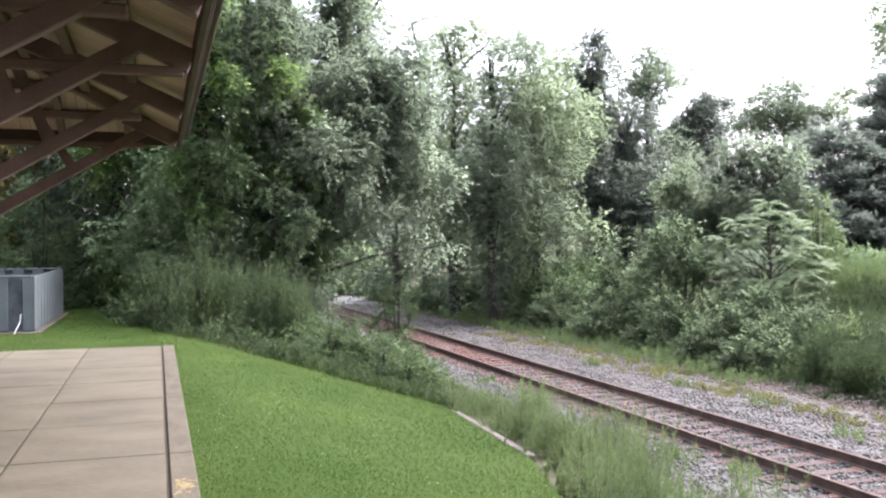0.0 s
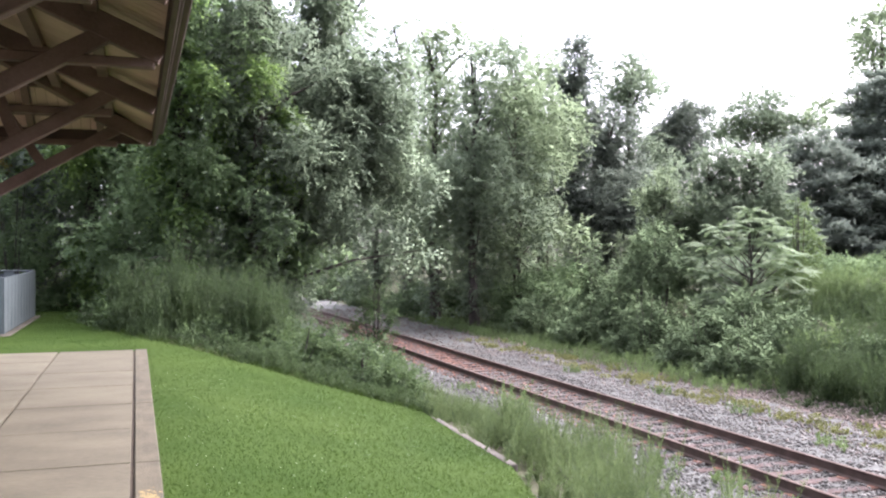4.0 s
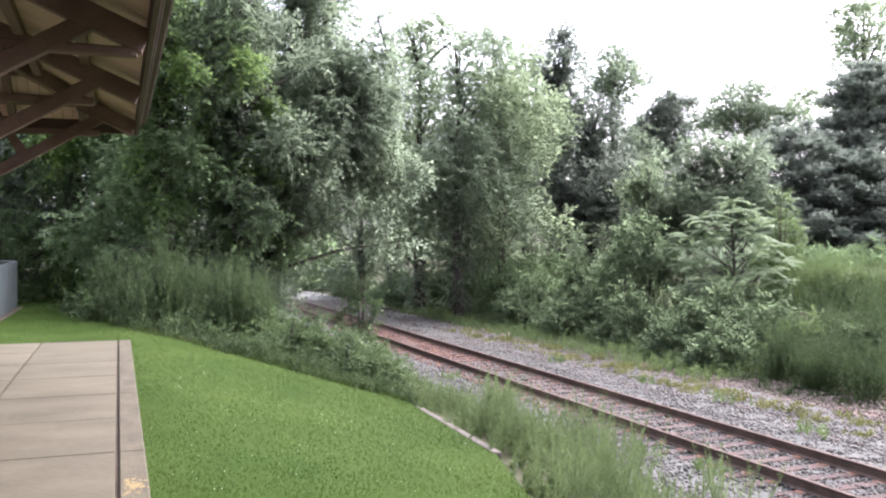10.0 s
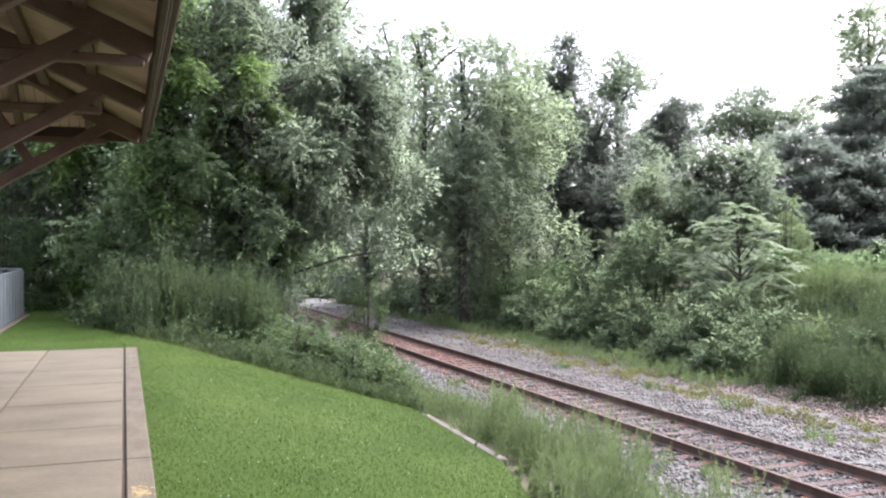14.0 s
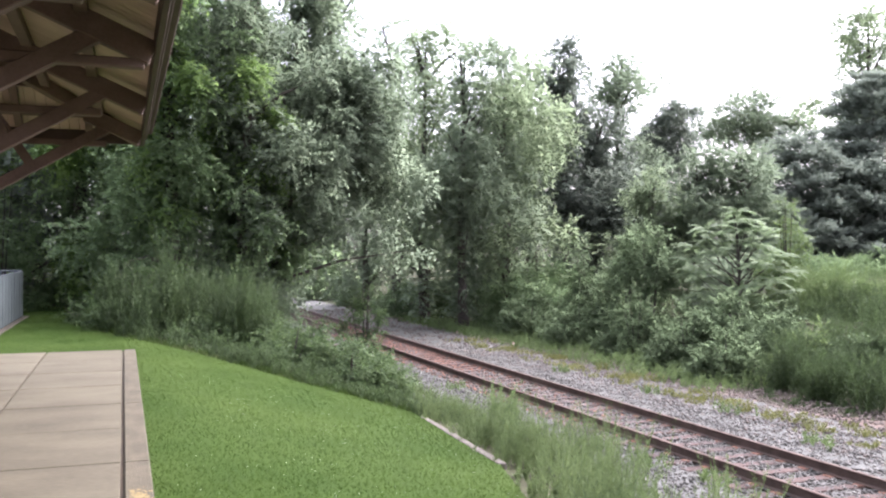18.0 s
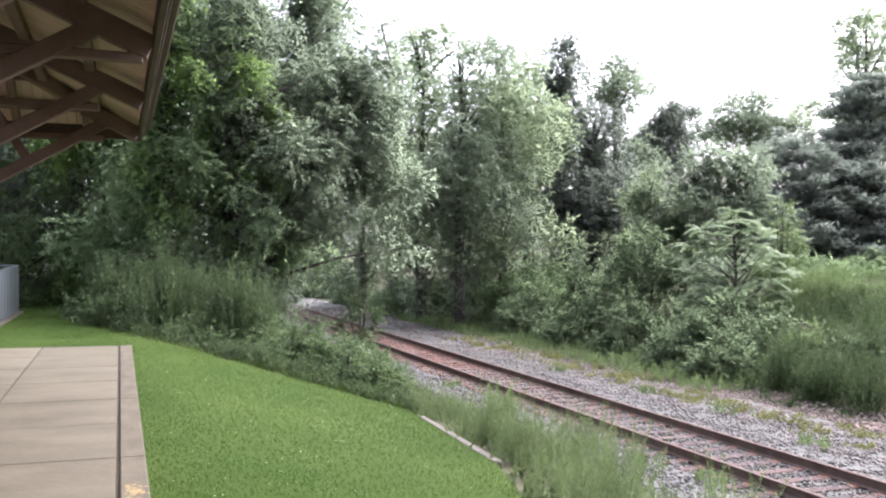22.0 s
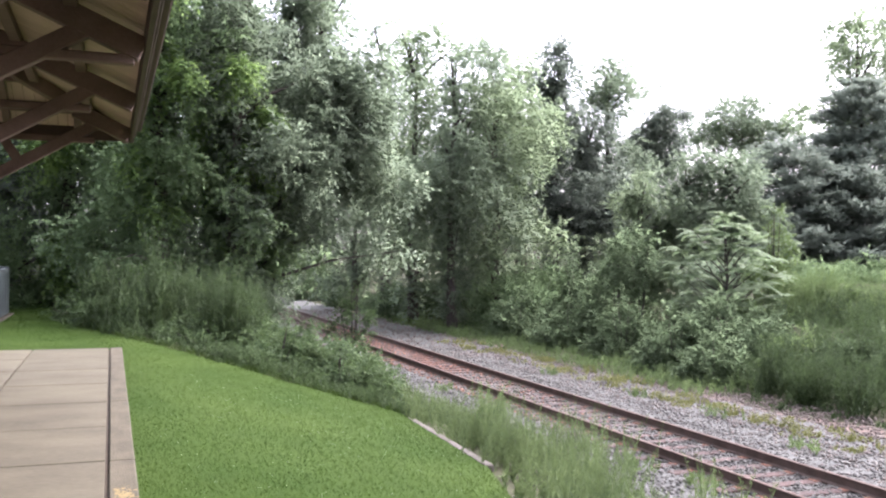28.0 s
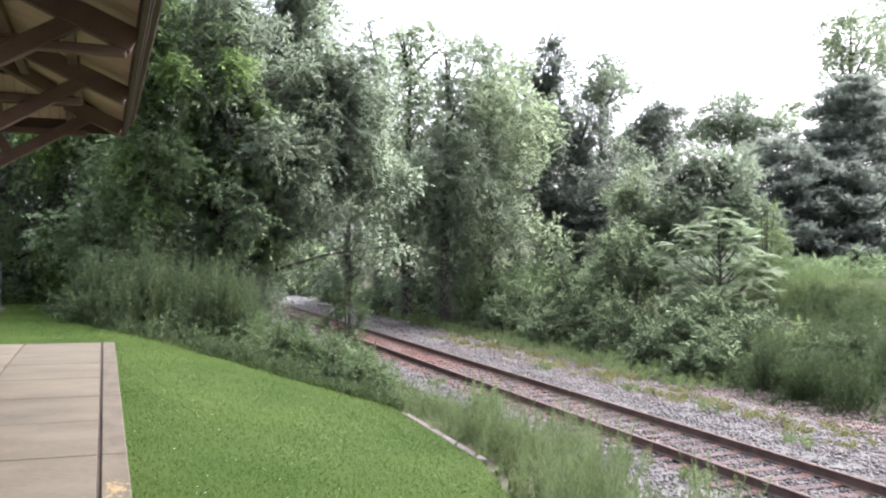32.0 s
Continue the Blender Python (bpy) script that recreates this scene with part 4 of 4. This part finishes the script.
weeds("tall feathery green weeds between the lawn and the track", scatter(1900, 2.8, 6.2, 5.0, 12.6, lambda x, y: beyond_edge(x, y) & (x < edge_x(y) + 1.35)), 0.78, WEED, 72, 0.07, tuft=13, slim=0.13, bend=0.16)
weeds("tall feathery green weeds between the lawn and the track", scatter(900, 4.4, 7.8, 11.8, 18.0, lambda x, y: beyond_edge(x, y) & (x < edge_x(y) + 1.35)), 0.55, WEED, 70, 0.075, tuft=7, slim=0.13)
weeds("leafy weeds at the feet of the tall ones", scatter(520, 3.0, 6.0, 5.0, 9.2, lambda x, y: (x > edge_x(y) + 0.1) & (x < edge_x(y) + 0.6)), 0.3, WEED, 40, 0.06, tuft=5, slim=0.5)
weeds("green weeds on the edge of the ballast", scatter(240, 5.9, 7.3, 17, 24), 0.55, WEED, 50, 0.08, tuft=6, slim=0.16)
weeds("tall green weeds growing behind the lawn", scatter(1500, -0.6, 4.6, 20.3, 24.5, lambda x, y: (y > lawn_end(x) + 0.8) & (x < 3.35 + 0.16 * (y - 21.5))), 1.45, TALL_WEED, 46, 0.13, tuft=24, slim=0.17, spread=0.17, bend=0.18)
weeds("tall feathery plumes standing over the weeds", scatter(420, -0.4, 4.0, 19.6, 23.5, lambda x, y: (y > lawn_end(x) + 1.2) & (x < 3.2 + 0.16 * (y - 21.5))), 1.95, TALL_WEED, 60, 0.17, tuft=22, slim=0.15, spread=0.09, bend=0.14)
weeds("low weeds at the border of the lawn", scatter(2600, -1.6, 5.8, 16.2, 26, lambda x, y: (y > lawn_end(x) - 0.3) & (y < lawn_end(x) + 1.3)), 0.42, TALL_WEED, 26, 0.1, tuft=3, spread=0.1)
weeds("light green weeds on the embankment", scatter(520, 26, 37, 25, 36), 1.5, WEED, 44, 0.17, tuft=14, spread=0.3)
weeds("bright green mound of tall weeds", np.c_[26.5 + 1.1 * rng.normal(size=420), 28.6 + 0.8 * rng.normal(size=420)], 2.1, LIGHT_WEED, 54, 0.15)
weeds("tall light green weeds beside the sumac", scatter(1300, 19, 30, 18, 30, lambda x, y: x > 18.5 + 0.35 * (y - 18)), 1.45, TALL_WEED, 30, 0.15, tuft=12)
weeds("leafy green weeds covering the embankment", scatter(1000, 16.2, 27, 12, 32), 0.75, TALL_WEED, 18, 0.15)
weeds("leafy green weeds covering the embankment", scatter(1200, 15.5, 26, 30, 60), 0.8, TALL_WEED, 15, 0.19)
weeds("tall feathery weeds beside the gravel", scatter(900, 15.9, 19.5, 12.5, 21.5, lambda x, y: x > 16.2 + 0.4 * np.sin(1.7 * y)), 1.3, TALL_WEED, 46, 0.13, tuft=20, slim=0.2, spread=0.2, bend=0.25)
weeds("green weeds beside the gravel", scatter(1300, 14.4, 16.6, 20, 48), 0.45, LIGHT_WEED, 18, 0.12)
weeds("low green weeds at the foot of the bushes", scatter(1000, 15.2, 18.5, 10, 26, lambda x, y: x > 15.2 + 0.5 * np.sin(y)), 0.26, TALL_WEED, 26, 0.1, tuft=6)
weeds("yellow-green grass tufts in a row along the gravel", scatter(900, 13.2, 14.5, 13, 36), 0.24, DRY, 16, 0.09, tuft=12, spread=0.16)


weeds("tall yellow-green weed tuft beside the rail", np.c_[5.55 + 0.16 * rng.normal(size=30), 13.0 + 0.16 * rng.normal(size=30)], 1.15, LIGHT_WEED, 60, 0.1)
weeds("small weed tufts in the ballast", np.concatenate([np.c_[x + 0.15 * rng.normal(size=12), y + 0.2 * rng.normal(size=12)] for x, y in ((8.6, 13.3), (8.3, 15.2), (8.9, 12.2), (8.2, 19.0), (8.5, 23.0), (7.6, 16.5), (12.6, 14.0), (13.2, 17.5), (13.1, 20.5), (12.9, 25.0))]), 0.3, LIGHT_WEED, 26, 0.1)
fl = np.c_[4.0 + 2.4 * rng.random(60), 18.2 + 2.4 * rng.random(60)]
fl = np.c_[fl, land(fl[:, 0], fl[:, 1]) + 0.4 + 0.6 * rng.random(60)]
v, t = leaf_arrays(np.repeat(fl, 4, 0), rng.normal(size=(240, 3)), rng.normal(size=(240, 3)), 0.022, 0.017)
tagged(tri_mesh("white_flowers", v, t, CLOVER), "tiny white flowers on the bush", "flowers", kind="stuff")
log = thing("fallen_log", pose(16.1, 51.5, land_at(16.1, 51.5)), "bleached fallen log leaning on the embankment", "log")
part("stem", tube([(-0.8, 0.3, -0.05), (-0.1, 0, 0.55), (0.6, -0.3, 1.05)], [0.09, 0.08, 0.05], 7), LOG, log)

# ---- mown grass ----
def blades(label, spots, height, width, mat, name="grass"):
    n = len(spots)
    h = height * (0.5 + rng.random(n))
    z = land(spots[:, 0], spots[:, 1])
    at = np.c_[spots, z - 0.004]
    ang = rng.random(n) * 2 * math.pi
    s = np.stack([np.cos(ang), np.sin(ang), 0 * ang], 1) * width / 2
    tip = at + np.c_[rng.normal(size=(n, 2)) * 0.6, np.ones(n)] * h[:, None]
    v = np.stack([at - s, at + s, tip], 1).reshape(-1, 3)
    return tagged(tri_mesh(name, v, np.arange(3 * n).reshape(-1, 3), mat), label, "grass", kind="stuff")


turf = np.c_[-4.2 + 10 * rng.random(480000), 5.3 + 29 * rng.random(480000) ** 2.1]
turf = turf[on_lawn(turf[:, 0], turf[:, 1])]
blades("short mown grass blades on the lawn", turf, 0.024, 0.0055, BLADE)
rim = scatter(90000, -1.9, 5.6, 15.5, 34, lambda x, y: (abs(y - lawn_end(x) - 0.12) < 0.3) & (x < edge_x(y) + 0.15))
blades("longer uncut grass at the border of the lawn", rim, 0.1, 0.011, BLADE, "border_grass")
heads = scatter(330, 0.4, 4.2, 5.5, 14, on_lawn)
heads = np.concatenate([heads, heads[: len(heads) // 2] + 0.09 * rng.normal(size=(len(heads) // 2, 2))])
v, t = leaf_arrays(np.repeat(np.c_[heads, land(heads[:, 0], heads[:, 1]) + 0.05], 4, 0), rng.normal(size=(4 * len(heads), 3)) + [0, 0, 0.6], rng.normal(size=(4 * len(heads), 3)), 0.0055, 0.0045)
tagged(tri_mesh("clover_flowers", v, t, CLOVER), "small white clover flowers in the lawn", "clover", kind="stuff")

# ---- ties, plates and stones ----
tie_mesh = plate_mesh = None
k = 0
for y in np.arange(6.0, 105.0, 0.58):
    k += 1
    if tie_mesh is None:
        o = part("tie", boxed(-1.28, 1.28, -0.11, 0.11, -0.17, 0, 0.012), TIE, track)
        tie_mesh = o.data
    else:
        o = new("tie", tie_mesh)
        o.parent = track
    o.location = (0.04 * math.sin(k * 1.7), y, RAIL_Z - 0.174)
    o.rotation_euler = (0.03 * math.sin(k * 3.1), 0, 0.03 * math.sin(k * 2.3))
    if y < 40:
        held = o
        for s in (-0.7525, 0.7525):
            if plate_mesh is None:
                o = part("tie_plate", boxed(-0.17, 0.17, -0.09, 0.09, 0, 0.012, 0.003), PLATE, held)
                plate_mesh = o.data
            else:
                o = new("tie_plate", plate_mesh)
                o.parent = held
            o.location = (s - held.location.x, 0, -0.003)


def stones(label, spots, size, mat, lift=0.02):
    """Angular crushed stones, half sunk in the bed."""
    n = len(spots)
    octa = np.array([(1, 0, 0), (0, 1, 0), (-1, 0, 0), (0, -1, 0), (0, 0, 1), (0, 0, -1)], float)
    tri = np.array([(0, 1, 4), (1, 2, 4), (2, 3, 4), (3, 0, 4), (1, 0, 5), (2, 1, 5), (3, 2, 5), (0, 3, 5)])
    s = size * (0.5 + 0.8 * rng.random((n, 1, 1)))
    v = octa[None] * (0.7 + 0.6 * rng.random((n, 6, 3))) + rng.normal(size=(n, 6, 3)) * 0.22
    a = rng.random(n) * 6.28
    c, d = np.cos(a)[:, None], np.sin(a)[:, None]
    v = np.stack([v[..., 0] * c - v[..., 1] * d, v[..., 0] * d + v[..., 1] * c, v[..., 2] * 0.75], -1) * s
    v += np.c_[spots, land(spots[:, 0], spots[:, 1]) + lift + 0.012 * rng.random(n)][:, None]
    return tagged(tri_mesh("ballast_stones", v.reshape(-1, 3), (np.arange(n)[:, None, None] * 6 + tri).reshape(-1, 3), mat), label, "stones", kind="stuff")


stones("grey angular ballast stones beside the rails", scatter(8500, 6.9, 9.3, 8, 30), 0.042, STONE)
stones("grey angular ballast stones beside the rails", scatter(13000, 11.1, 14.2, 10.5, 34, lambda x, y: rng.random(len(x)) < 1.25 - 0.35 * (x - 11.1)), 0.042, STONE)
stones("brownish grey stones spilling over the verge", scatter(11000, 11.6, 16.4, 10.5, 32, lambda x, y: rng.random(len(x)) < 0.35 * (x - 11.4)), 0.04, PINK_STONE)
stones("grey angular ballast stones between the ties", scatter(9500, 9.5, 10.9, 9, 24, lambda x, y: rng.random(len(x)) < (25 - y) / 9), 0.036, STONE, 0.014)
stones("grey ballast stones strewn over the ties", scatter(4200, 9.0, 11.5, 9, 26), 0.036, STONE, 0.045)
stones("rust-stained stones between the rails", scatter(6000, 9.5, 10.9, 16, 48, lambda x, y: rng.random(len(x)) < (y - 15) / 6), 0.034, RUSTY_STONE, 0.02)
stones("rust-stained stones beside the rails", scatter(900, 8.9, 9.4, 17, 40), 0.034, RUSTY_STONE, 0.03)
stones("grey ballast stones farther along the track", scatter(5500, 7.8, 14.6, 30, 60, lambda x, y: abs(x - TRACK_X) > 0.8), 0.05, PINK_STONE)


def motions():
    """Nothing but the camera moves."""


motions()
